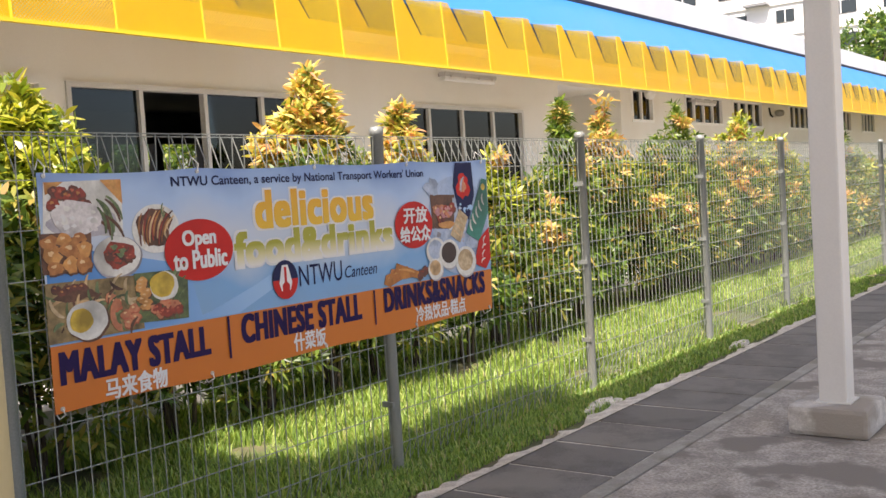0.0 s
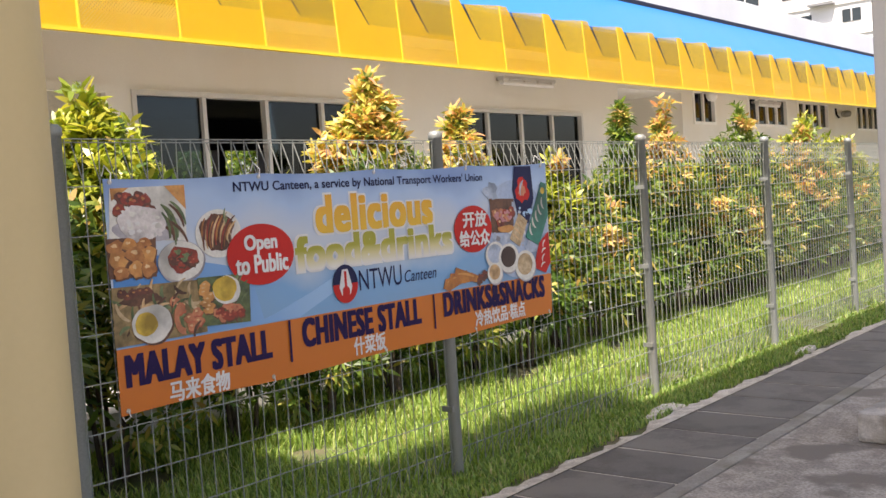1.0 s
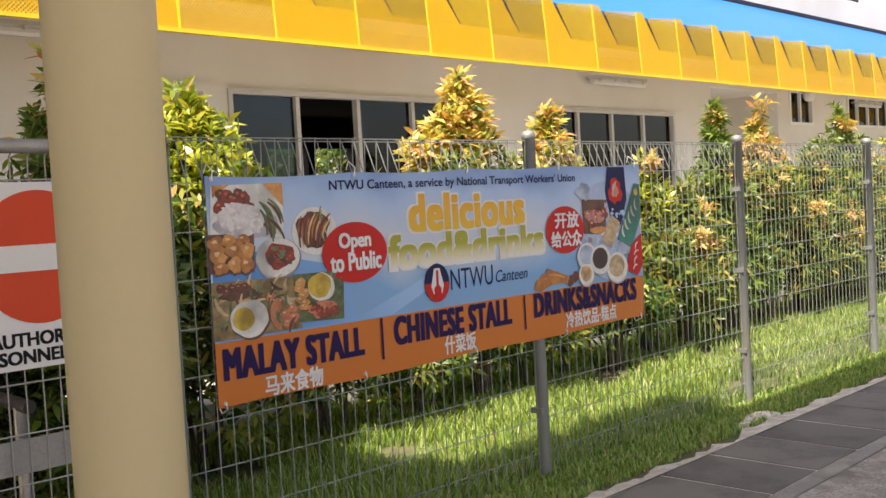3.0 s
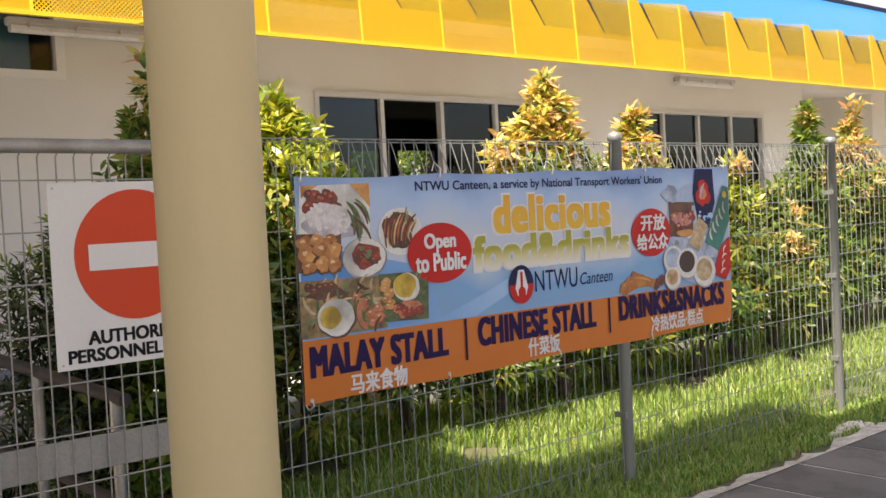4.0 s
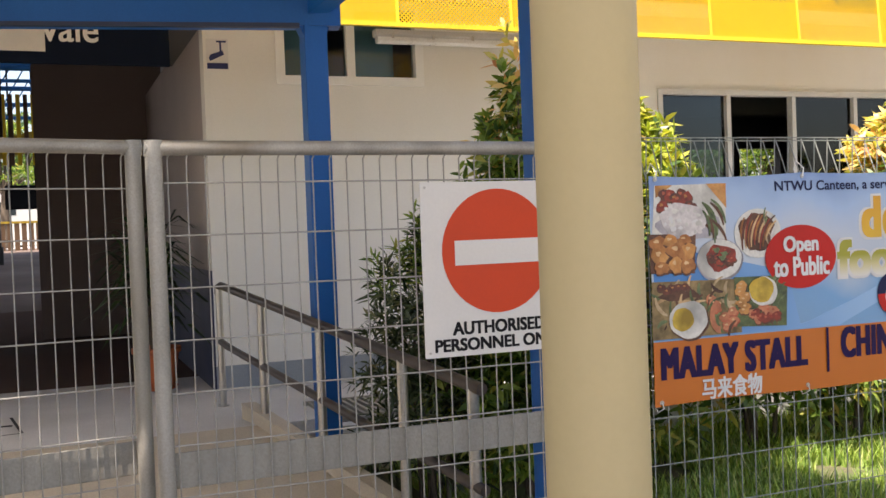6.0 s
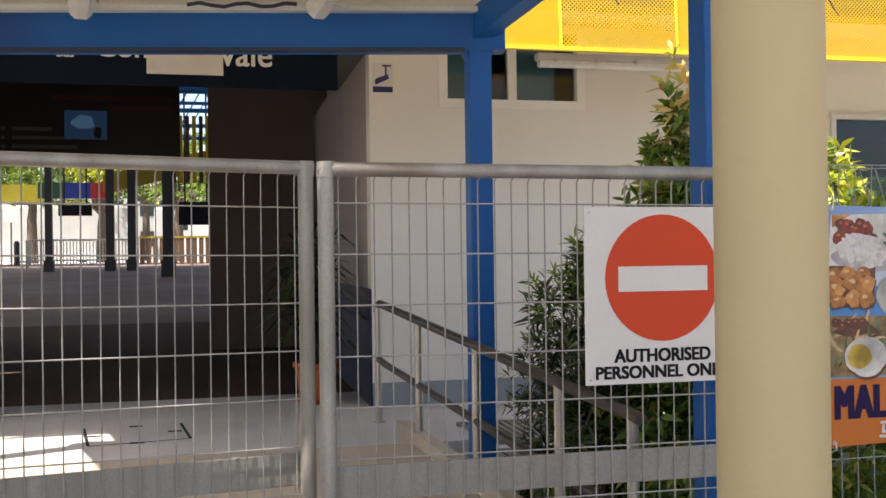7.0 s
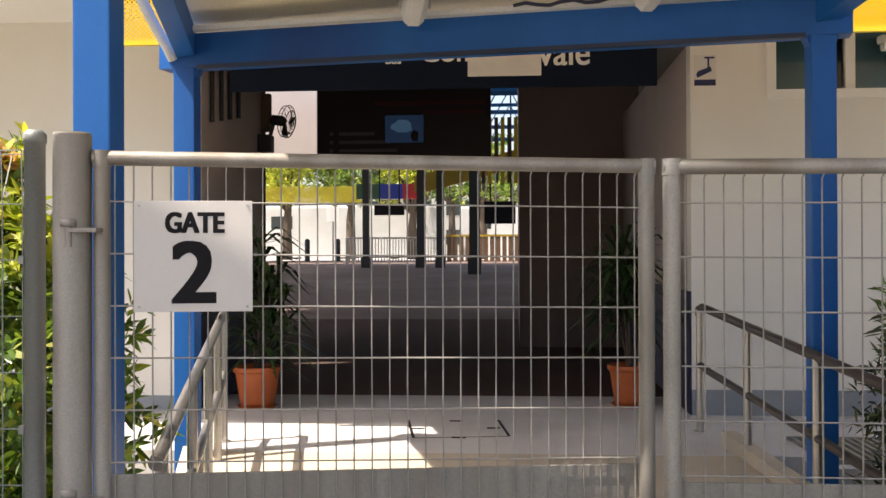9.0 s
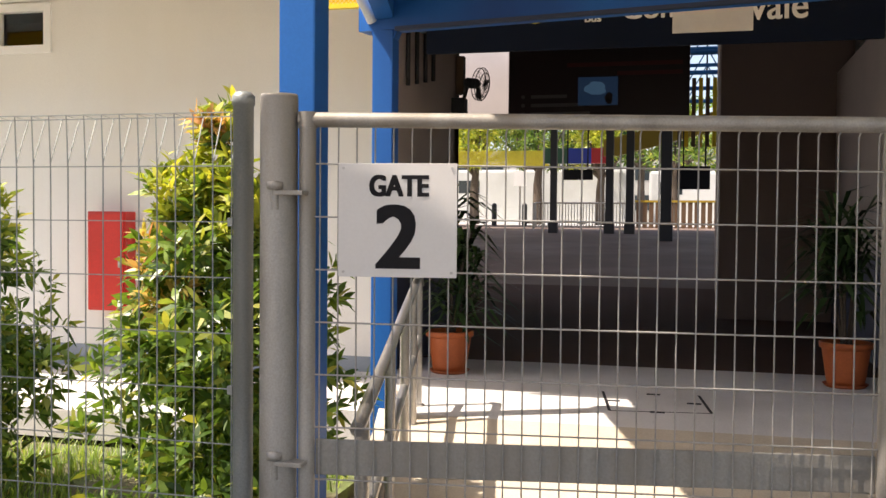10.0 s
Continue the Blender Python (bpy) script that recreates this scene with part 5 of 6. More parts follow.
for k, (cy, cz, r1) in enumerate(((5.20, 1.215, 0.095), (5.335, 1.185, 0.105), (5.505, 1.125, 0.110), (5.185, 1.105, 0.075))):
    flat("cup_shade", disc(cy + 0.006, cz - 0.008, r1, r1 * 0.87, 28), L3 + 0.0022 + 0.0004 * k, SHADE, p)
    cup = flat("cup", disc(cy, cz, r1, r1 * 0.85, 28), L3 + 0.0024 + 0.0004 * k, EGGWHITE, p)
    flat("drink", disc(cy - 0.004, cz + 0.008, r1 * 0.74, r1 * 0.62, 24), L4 + 0.001 + 0.0004 * k, (ICE, COFFEE, NOODLE, GLINT)[k], p)
for k in range(3):
    a = (4.70 + 0.05 * k, 1.065 + 0.03 * k)
    roll = flat("spring_roll", [(a[0], a[1]), (a[0] + 0.05, a[1] - 0.02), (a[0] + 0.24, a[1] + 0.035 - 0.05 * k), (a[0] + 0.22, a[1] + 0.085 - 0.05 * k), (a[0] + 0.02, a[1] + 0.05)], L2 + 0.001 * k, STICKS, p)
    flat("roll_glint", strip(a[0] + 0.11, a[1] + 0.045 - 0.025 * k, 0.15, 0.20 - 0.2 * k, 0.007, 0.05), L2 + 0.0005 + 0.001 * k, CRISP, roll)
for k in range(5):
    chunk(5.03 + 0.018 * k, 1.085 + dr.uniform(-0.015, 0.03), 0.026, 0.020, 950 + 3 * k, MEAT, SAUCE, CURRY, L3, p)
# round badges, mark and wording
flat("red_badge", disc(3.403, 1.371, 0.199, 0.142, 44), L3, REDPRINT, banner, "round red printed badge")
lettering("badge_word", "Open", L4 + 0.006, (3.302, 1.372, 3.500, 1.465), WHITEPRINT, banner, 0.004)
lettering("badge_text", "to Public", L4 + 0.006, (3.245, 1.285, 3.560, 1.372), WHITEPRINT, banner, 0.004)
flat("red_badge", disc(5.005, 1.385, 0.178, 0.138, 44), L3, REDPRINT, banner, "round red printed badge")
lettering("badge_text", "\u5f00\u653e", L4 + 0.006, (4.905, 1.395, 5.135, 1.490), WHITEPRINT, banner, 0.004)
lettering("badge_text", "\u7ed9\u516c\u4f17", L4 + 0.006, (4.865, 1.285, 5.155, 1.380), WHITEPRINT, banner, 0.004)
lettering("headline", "NTWU Canteen, a service by National Transport Workers' Union", L2, (3.272, 1.652, 5.130, 1.712), NAVYPRINT, banner, 0.0015)
lettering("slogan_outline", "delicious", L2, (3.744, 1.428, 4.668, 1.642), WHITEPRINT, banner, 0.022, space=1.08)
lettering("slogan_upper", "delicious", L3, (3.760, 1.438, 4.652, 1.632), GOLDPRINT, banner, 0.013, space=1.08)
lettering("slogan_outline", "food&drinks", L3 + 0.0004, (3.596, 1.254, 4.820, 1.446), WHITEPRINT, banner, 0.022, space=1.08)
lettering("slogan_lower", "food&drinks", L4, (3.610, 1.264, 4.806, 1.436), OLIVEPRINT, banner, 0.013, space=1.08)
mk = flat("round_mark", disc(3.930, 1.176, 0.088, 0.098, 40), L3, NAVYPRINT, banner, "round printed emblem in red and navy")
flat("mark_half", [(y, z) for y, z in disc(3.930, 1.176, 0.088, 0.098, 40) if z < 1.18], L3 + 0.0012, REDPRINT, mk)
flat("mark_core", [(3.90, 1.12), (3.96, 1.12), (3.975, 1.16), (3.95, 1.25), (3.91, 1.25), (3.885, 1.16)], L4, WHITEPRINT, mk)
flat("mark_figure", [(3.905, 1.11), (3.955, 1.11), (3.955, 1.15), (3.938, 1.165), (3.938, 1.24), (3.922, 1.24), (3.922, 1.165), (3.905, 1.15)], L4 + 0.0012, REDPRINT, mk)
lettering("wordmark", "NTWU", L2, (4.035, 1.128, 4.360, 1.234), NAVYPRINT, banner, 0.0)
lettering("wordmark_second", "Canteen", L2, (4.382, 1.135, 4.650, 1.200), NAVYPRINT, banner, 0.0, shear=0.25)
lettering("stall_name", "MALAY STALL", L2, (2.650, 0.880, 3.430, 1.018), PURPLEPRINT, banner, 0.0090, space=1.10)
lettering("stall_name", "CHINESE STALL", L2, (3.620, 0.895, 4.500, 1.038), PURPLEPRINT, banner, 0.0090, space=1.10)
lettering("stall_name", "DRINKS&SNACKS", L3, (4.690, 0.903, 5.712, 1.042), PURPLEPRINT, banner, 0.0090, space=1.10)
lettering("caption", "\u9a6c\u6765\u98df\u7269", L2, (2.853, 0.780, 3.173, 0.873), WHITEPRINT, banner, 0.003)
lettering("caption", "\u4ec0\u83dc\u996d", L2, (3.964, 0.800, 4.202, 0.895), WHITEPRINT, banner, 0.003)
lettering("caption", "\u51b7\u70ed\u996e\u54c1\u00b7\u7cd5\u70b9", L2, (4.975, 0.806, 5.485, 0.902), WHITEPRINT, banner, 0.003)
flat("divider", rect(3.535, 0.842, 3.548, 1.043), L2, PURPLEPRINT, banner)
flat("divider", rect(4.602, 0.850, 4.614, 1.043), L2, PURPLEPRINT, banner)
for k in range(5):
    y = 2.65 + 0.775 * k
    for z in (1.728 + 0.004 * k, 0.788 + 0.004 * k):
        part("eyelet", Form().tube([(BX, y, z), (BX + 0.004, y, z)], 0.010, 12), STAINLESS, banner)
        up = 0.07 if z > 1 else -0.05
        part("cord_tie", Form().tube([(BX + 0.006, y, z), (BX + 0.004, y + 0.008, z + up * 0.5), (F - 0.006, y + 0.012, z + up), (F - 0.012, y, z + up * 0.4)], 0.003, 5), WHITE, banner)

# ---- passage signs and things ----
bx = W + 0.03
bus = thing("bus_sign_board", "long dark teal overhead sign board with white lettering", "sign", (bx, -0.5, 3.15))
part("board", Form().box(W - 0.02, -2.26, 2.945, bx, 1.26, 3.36, 0.004), SIGNTEAL, bus)
lettering("word_bus", "Bus", bx + 0.003, (-0.955, 3.150, -0.825, 3.215), WHITE, bus, 0.003)
lettering("name_start", "Com", bx + 0.003, (-0.665, 3.160, -0.20, 3.33), WHITE, bus, 0.004)
lettering("name_end", "vale", bx + 0.003, (0.30, 3.115, 0.72, 3.33), WHITE, bus, 0.004)
part("round_mark", Form().plate(disc(-1.353, 3.24, 0.085, 0.085), bx + 0.001, bx + 0.003), surface("yellow_mark", (0.75, 0.6, 0.05), None, 3, 0.5), bus)
solid("covering_sheet", Form().box(bx + 0.005, -0.275, 3.035, bx + 0.012, 0.325, 3.27), PAPER, "blank white sheet taped over the sign's middle", "paper")
cctv = thing("camera_notice", "small white notice with a blue camera pictogram on the wall", "notice", (W, 1.64, 3.05))
part("sheet", Form().box(W, 1.555, 2.935, W + 0.004, 1.735, 3.185), SIGNWHITE, cctv)
cb = surface("dark_blue_print", (0.015, 0.025, 0.12), None, 5, 0.5)
part("caption_bar", Form().plate(rect(1.56, 2.937, 1.73, 2.985), W + 0.004, W + 0.007), cb, cctv)
part("pictogram", Form().plate([(1.575, 3.03), (1.585, 3.0), (1.70, 3.055), (1.69, 3.09), (1.59, 3.055)], W + 0.004, W + 0.007).plate(rect(1.665, 3.08, 1.68, 3.16), W + 0.0045, W + 0.0075).plate(rect(1.64, 3.155, 1.72, 3.17), W + 0.005, W + 0.008), cb, cctv)
hose = thing("hose_cabinet", "red fire hose cabinet on the cream wall", "cabinet", (W, -5.18, 1.17))
part("body", Form().box(W, -5.38, 0.73, W + 0.16, -4.99, 1.62, 0.01), FIRERED, hose)
part("door", Form().box(W + 0.16, -5.36, 0.75, W + 0.175, -5.01, 1.60, 0.004), FIRERED, hose)
part("handle", Form().box(W + 0.175, -5.05, 1.12, W + 0.195, -5.03, 1.22), STAINLESS, hose)

board = thing("direction_board", "large black overhead direction board with faint lettering", "sign", (-15.6, -1.6, 3.6))
part("panel", Form().box(-15.7, -2.95, 3.02, -15.55, -0.25, 4.24, 0.01), BLACKBOARD, board)
dim = surface("faded_print", (0.12, 0.115, 0.11), None, 6, 0.6)
dimred = surface("faded_red_print", (0.10, 0.02, 0.02), None, 6, 0.6)
for k, (y0, y1, zz, h, mt) in enumerate(((-2.6, -2.05, 3.42, 0.05, dim), (-2.6, -1.8, 3.29, 0.05, dim), (-2.6, -1.7, 3.16, 0.05, dim), (-2.05, -0.35, 3.88, 0.06, dimred), (-1.3, -0.35, 3.74, 0.06, dimred))):
    part("line_of_print", Form().plate(rect(y0, zz, y1, zz + h), -15.55, -15.546), mt, board)
for k in range(3):
    part("pictogram", Form().plate(disc(-2.72, 3.185 + 0.13 * k, 0.03, 0.03, 12), -15.55, -15.545), dim, board)
part("lit_display", Form().box(-15.55, -1.88, 3.30, -15.53, -1.29, 3.72), glowing("blue_display_light", (0.008, 0.022, 0.05), 0.35), board, "small dim blue lit display panel")
part("display_patch", Form().plate(blot(-1.62, 3.55, 0.16, 0.10, 5), -15.53, -15.527), glowing("pale_display_light", (0.03, 0.07, 0.12), 0.4), board)
part("display_patch", Form().plate(blot(-1.42, 3.40, 0.06, 0.09, 6), -15.53, -15.526), BLACKBOARD, board)
for y in (-2.6, -0.6):
    part("hanger", Form().tube([(-15.62, y, 4.05), (-15.62, y, 5.6)], 0.02, 6), FANBLACK, board)
hall = thing("hall_building", "tall white building wall beyond the concourse", "building", (-42, -10, 1.3))
part("wall", Form().box(-43.5, -14.5, 5.65, -42, -6.6, 12), surface("pinkish_hall_paint", (0.52, 0.47, 0.45), None, 0.5, 0.8), hall)
part("pier", Form().box(-43.5, -14.5, 1.3, -42, -13.6, 5.65), FARWHITE, hall)
part("rain_pipe", Form().tube([(-41.95, -8.0, 5.65), (-41.95, -8.0, 12)], 0.07, 6), FARGREY, hall)


def wall_fan(x, y, z):
    fan = thing("wall_fan", "black caged fan bracketed to the passage wall", "fan", (x, y, z))
    n = Vector((0.22, 0.97, -0.15)).normalized()
    u = n.orthogonal().normalized()
    v = n.cross(u)
    c = Vector((x, y, z))
    for r, off in ((0.165, 0.0), (0.17, 0.04), (0.12, 0.07), (0.05, 0.08)):
        part("cage_ring", Form().tube([c + n * off + (u * math.cos(a) + v * math.sin(a)) * r for a in (2 * math.pi * k / 22 for k in range(23))], 0.005, 4, False), FANBLACK, fan)
    for k in range(16):
        a = 2 * math.pi * k / 16
        w = u * math.cos(a) + v * math.sin(a)
        part("cage_wire", Form().tube([c + w * 0.165, c + w * 0.17 + n * 0.04, c + w * 0.13 + n * 0.07, c + n * 0.08], 0.003, 3, False), FANBLACK, fan)
    blade = Form()
    for k in range(3):
        a = 2 * math.pi * k / 3
        w, s = u * math.cos(a) + v * math.sin(a), v * math.cos(a) - u * math.sin(a)
        blade.add([c + w * 0.03 + n * 0.03, c + w * 0.15 + s * 0.05 + n * 0.06, c + w * 0.16 - s * 0.03 + n * 0.02, c + w * 0.06 - s * 0.04 + n * 0.01], [(0, 1, 2, 3)])
    part("blades", blade, FANBLACK, fan)
    part("motor", Form().tube([c - n * 0.16, c - n * 0.14, c - n * 0.02, c + n * 0.02], [0.035, 0.055, 0.055, 0.02], 12), FANBLACK, fan)
    part("bracket", Form().tube([c - n * 0.12, c - n * 0.12 + Vector((0, -0.05, -0.18)), (x - 0.05, -2.58, z - 0.22)], 0.022, 8), FANBLACK, fan)
    part("control_box", Form().box(x - 0.12, -2.58, z - 0.32, x + 0.05, -2.44, z - 0.14, 0.01), FANBLACK, fan)
    return fan


wall_fan(-10.6, -2.30, 2.98)
batten = thing("wall_batten", "dark pipes and conduit fixed on the passage wall", "pipe", (-10, -2.55, 3))
for k in range(4):
    part("conduit", Form().tube([(-8.9 - 0.28 * k, -2.55, 2.75 + 0.05 * k), (-8.9 - 0.28 * k, -2.55, 3.3)], 0.02, 6), FANBLACK, batten)
part("slanted_duct", Form().box(-10.85, -2.58, 2.9, -10.75, -2.50, 3.3), BROWN, batten)
coverlid = thing("floor_cover", "flush floor hatch outlined by dark steel edges", "hatch", (-7.75, -0.35, Z0))
for a, b in (((-8.12, -0.74), (-7.36, -0.62)), ((-7.36, -0.62), (-7.46, 0.06)), ((-7.46, 0.06), (-8.15, -0.03))):
    d = Vector((b[0] - a[0], b[1] - a[1], 0)).normalized()
    s = Vector((-d.y, d.x, 0)) * 0.011
    A, B = Vector((*a, Z0 + 0.003)), Vector((*b, Z0 + 0.003))
    part("edge_strip", Form().add([A - s, B - s, B + s, A + s], [(0, 1, 2, 3)]), INK, coverlid)
for q in ((-7.75, -0.63), (-7.4, -0.3), (-8.1, -0.36), (-7.8, -0.06)):
    part("lift_slot", Form().box(q[0] - 0.02, q[1] - 0.05, Z0, q[0] + 0.02, q[1] + 0.05, Z0 + 0.004), INK, coverlid)


def potted_palm(cx, cy, seed, h):
    r = random.Random(seed)
    p = thing("potted_plant", "dark strap-leaved plant in a terracotta pot on the passage floor", "plant", (cx, cy, Z0), "pots beside the passage")
    part("pot", Form().turned(cx, cy, [(0.0, Z0 + 0.01), (0.135, Z0 + 0.01), (0.150, Z0 + 0.06), (0.185, Z0 + 0.30), (0.187, Z0 + 0.31), (0.205, Z0 + 0.312), (0.208, Z0 + 0.355), (0.190, Z0 + 0.36), (0.180, Z0 + 0.32), (0.0, Z0 + 0.31)], 32), TERRACOTTA, p)
    part("saucer", Form().turned(cx, cy, [(0.0, Z0), (0.15, Z0), (0.175, Z0 + 0.025), (0.165, Z0 + 0.025), (0.14, Z0 + 0.008)], 32), TERRACOTTA, p)
    part("soil", Form().turned(cx, cy, [(0.18, Z0 + 0.325), (0.0, Z0 + 0.335)], 20), SOIL, p)
    leaves = Form()
    for s in range(7):
        a, lean = r.uniform(0, 6.28), r.uniform(0.05, 0.22)
        top = Vector((cx + lean * math.cos(a), cy + lean * math.sin(a), Z0 + h * r.uniform(0.45, 0.8)))
        part("stem", Form().tube([(cx + 0.03 * math.cos(a), cy + 0.03 * math.sin(a), Z0 + 0.3), (top.x, top.y, top.z)], [0.014, 0.008], 6), BARK, p)
        for k in range(30):
            b, el = r.uniform(0, 6.28), r.uniform(-0.1, 1.1)
            base = top - Vector((0, 0, r.uniform(0, 0.55) * h * 0.6))
            ln, wd = r.uniform(0.34, 0.66), r.uniform(0.016, 0.028)
            d = Vector((math.cos(b), math.sin(b), 0))
            side = Vector((-math.sin(b), math.cos(b), 0)) * wd
            m1 = base + d * ln * 0.5 * math.cos(el) + Vector((0, 0, ln * 0.5 * math.sin(el)))
            tip = m1 + d * ln * 0.5 + Vector((0, 0, ln * 0.5 * math.sin(el - 0.9)))
            leaves.add([base - side * 0.4, base + side * 0.4, m1 + side, m1 - side, tip], [(0, 1, 2, 3), (3, 2, 4)])
    part("foliage", leaves, LEAFDARK, p)
    return p


potted_palm(-8.70, -2.10, 3, 2.0)
potted_palm(-8.95, 1.10, 4, 1.8)

# ---- beyond the passage ----
def far_column(x, y, w):
    c = thing("concourse_column", "dark steel column of the bus concourse", "column", (x, y, 0.3), "concourse columns")
    part("shaft", Form().box(x - w / 2, y - w / 2, 0.3, x + w / 2, y + w / 2, 8.6), FANBLACK, c)
    part("base", Form().box(x - w / 2 - 0.05, y - w / 2 - 0.05, 0.3, x + w / 2 + 0.05, y + w / 2 + 0.05, 1.45 if x < -30 else 0.9), FANBLACK, c)


for x, y, w in ((-38, -5.55, 0.24), (-38, -3.45, 0.28), (-38, -2.70, 0.28), (-33, -1.2, 0.34)):
    far_column(x, y, w)
rail = thing("queue_railing", "low galvanised railing round the boarding bay", "railing", (-44, -5, 1.25))
part("top_bar", Form().tube([(-44, -7.2, 2.30), (-44, -2.9, 2.30)], 0.04, 6), GALV, rail)
part("low_bar", Form().tube([(-44, -7.2, 1.45), (-44, -2.9, 1.45)], 0.03, 6), GALV, rail)
for k in range(34):
    part("baluster", Form().tube([(-44, -7.2 + 0.13 * k, 1.24), (-44, -7.2 + 0.13 * k, 2.30)], 0.022, 5), GALV, rail)
part("top_bar", Form().tube([(-44, -7.2, 2.30), (-40.5, -6.75, 2.20)], 0.04, 6), GALV, rail)
for k in range(14):
    part("baluster", Form().tube([(-44 + 0.26 * k, -7.2 + 0.033 * k, 1.22 - 0.007 * k), (-44 + 0.26 * k, -7.2 + 0.033 * k, 2.30 - 0.007 * k)], 0.022, 5), GALV, rail)
barrier = thing("slatted_barrier", "dark slatted barrier with yellow top rail", "barrier", (-44, -1.3, 1.2))
for k in range(14):
    part("slat", Form().box(-44.05, -2.85 + 0.27 * k, 1.2, -43.95, -2.66 + 0.27 * k, 2.38), BROWN, barrier)
part("top_rail", Form().box(-44.08, -2.9, 2.34, -43.93, 1.0, 2.43), SHADEYELLOW, barrier)
bollards = [(-45, -9.3), (-45, -7.9)]
for x, y in bollards:
    b = thing("bollard", "black bollard with a rounded cap", "bollard", (x, y, 1.2), "bollards at the yard")
    part("shaft", Form().turned(x, y, [(0.12, 1.2), (0.12, 2.2), (0.08, 2.27), (0, 2.3)], 12), FANBLACK, b)
band = thing("route_band", "overhead band of green, blue and red panels", "sign", (-44.5, -5.5, 4.4))
for y0, y1, mt in ((-6.95, -5.9, BUSGREEN), (-5.9, -4.85, BUSBLUE), (-4.85, -4.0, BUSRED)):
    part("panel", Form().box(-44.6, y0, 4.05, -44.4, y1, 4.72), mt, band)
fasc = thing("concourse_fascia", "yellow sloping fascia at the concourse edge", "fascia", (-44, -3, 4.5), kind="structure")
part("fascia_sheet", Form().plate([(-3.8, 4.02), (-3.3, 4.02), (1.6, 5.25), (1.6, 6.0), (-3.8, 4.62)], -39.2, -39.0), SHADEYELLOW, fasc)
part("fascia_sheet_left", Form().plate([(-14, 4.0), (-7.0, 4.0), (-7.0, 4.75), (-14, 4.75)], -46.3, -46.2), perforated("open_yellow_mesh", (0.50, 0.43, 0.04), 0.035, 0.5), fasc)
truss = thing("roof_truss", "blue tubular roof trusses under the concourse roof", "truss", (-20, 0, 4.5), kind="structure")
for k in range(4):
    x = -19 - 2.5 * k
    part("chord", Form().tube([(x, -1.0, 5.5), (x, 4, 5.5)], 0.05, 6), SKYBLUE, truss)
    part("chord_low", Form().tube([(x, -1.0, 4.6), (x, 4, 4.6)], 0.05, 6), SKYBLUE, truss)
    part("web", Form().tube([(x, -1.0 + 0.5 * j, 4.6 if j % 2 else 5.5) for j in range(11)], 0.03, 5), SKYBLUE, truss)
slats = thing("slatted_screen", "yellow-brown slatted screen under the trusses", "screen", (-19, 0.2, 3.4))
for k in range(10):
    part("slat", Form().box(-18.9, -0.5 + 0.12 * k, 2.9, -18.8, -0.43 + 0.12 * k, 4.12), YELLOWTRIM if k % 2 else BROWN, slats)
for yy in (0.66, 0.70):
    part("leg", Form().box(-18.9, yy, 0.3, -18.8, yy + 0.04, 3.0), BROWN, slats)
post_sign = thing("stop_sign", "small white sign on a slim pole", "sign", (-46, -8.3, 1.3))
part("pole", Form().tube([(-46, -8.3, 1.25), (-46, -8.3, 3.8)], 0.04, 6), GALV, post_sign)
part("plate", Form().box(-45.98, -8.6, 3.1, -45.94, -8.0, 3.8), WHITE, post_sign)
led = thing("led_board", "dark hanging time board", "sign", (-40, -4.6, 3.3))
part("case", Form().box(-40.1, -5.5, 3.15, -39.9, -4.3, 3.55), INK, led)
for yy in (-5.3, -4.5):
    part("hanger", Form().tube([(-40, yy, 3.5), (-40, yy, 8.62)], 0.03, 5), INK, led)
led2 = thing("led_board", "dark hanging time board", "sign", (-34, 0.0, 3.0))
part("case", Form().box(-34.1, -0.9, 2.6, -33.9, 0.15, 3.35), INK, led2)
for yy in (-0.7, 0.0):
    part("hanger", Form().tube([(-34, yy, 3.3), (-34, yy, 8.62)], 0.03, 5), INK, led2)


def coach(x, y0, y1, zb):
    c = thing("parked_bus", "white bus parked in the sunlit yard", "bus", (x, (y0 + y1) / 2, zb), "parked buses")
    part("body", Form().box(x - 1.2, y0, zb + 0.35, x + 1.2, y1, zb + 3.0, 0.15), BUSWHITE, c)
    for k in range(1 if y0 < -10 else 3):
        part("side_window", Form().box(x + 1.2, y0 + 0.6 + k * 3.0, zb + 1.7, x + 1.21, y0 + 1.8 + k * 3.0, zb + 2.4), FARGLASS, c)
    part("skirt", Form().box(x + 1.15, y0 + 0.2, zb + 0.12, x + 1.23, y1 - 0.2, zb + 0.7), BUSWHITE, c)
    for y in (y0 + 2, y1 - 2.5):
        part("wheel", Form().tube([(x + 0.85, y, zb + 0.40), (x + 1.14, y, zb + 0.40)], 0.40, 16), FANBLACK, c)


coach(-56, -14, -4, 1.3)
coach(-58, -3, 8, 1.3)
depot = thing("depot_building", "low white depot with square windows beyond the yard", "building", (-75, -5, 1.3))
part("wall", Form().box(-80, -40, 1.3, -75, 30, 6.5), DEPOT, depot)
for k in range(22):
    for zz in (2.3, 4.5):
        part("window", Form().box(-75, -34 + 2.9 * k, zz, -74.95, -32.3 + 2.9 * k, zz + 1.1), FARGLASS, depot)

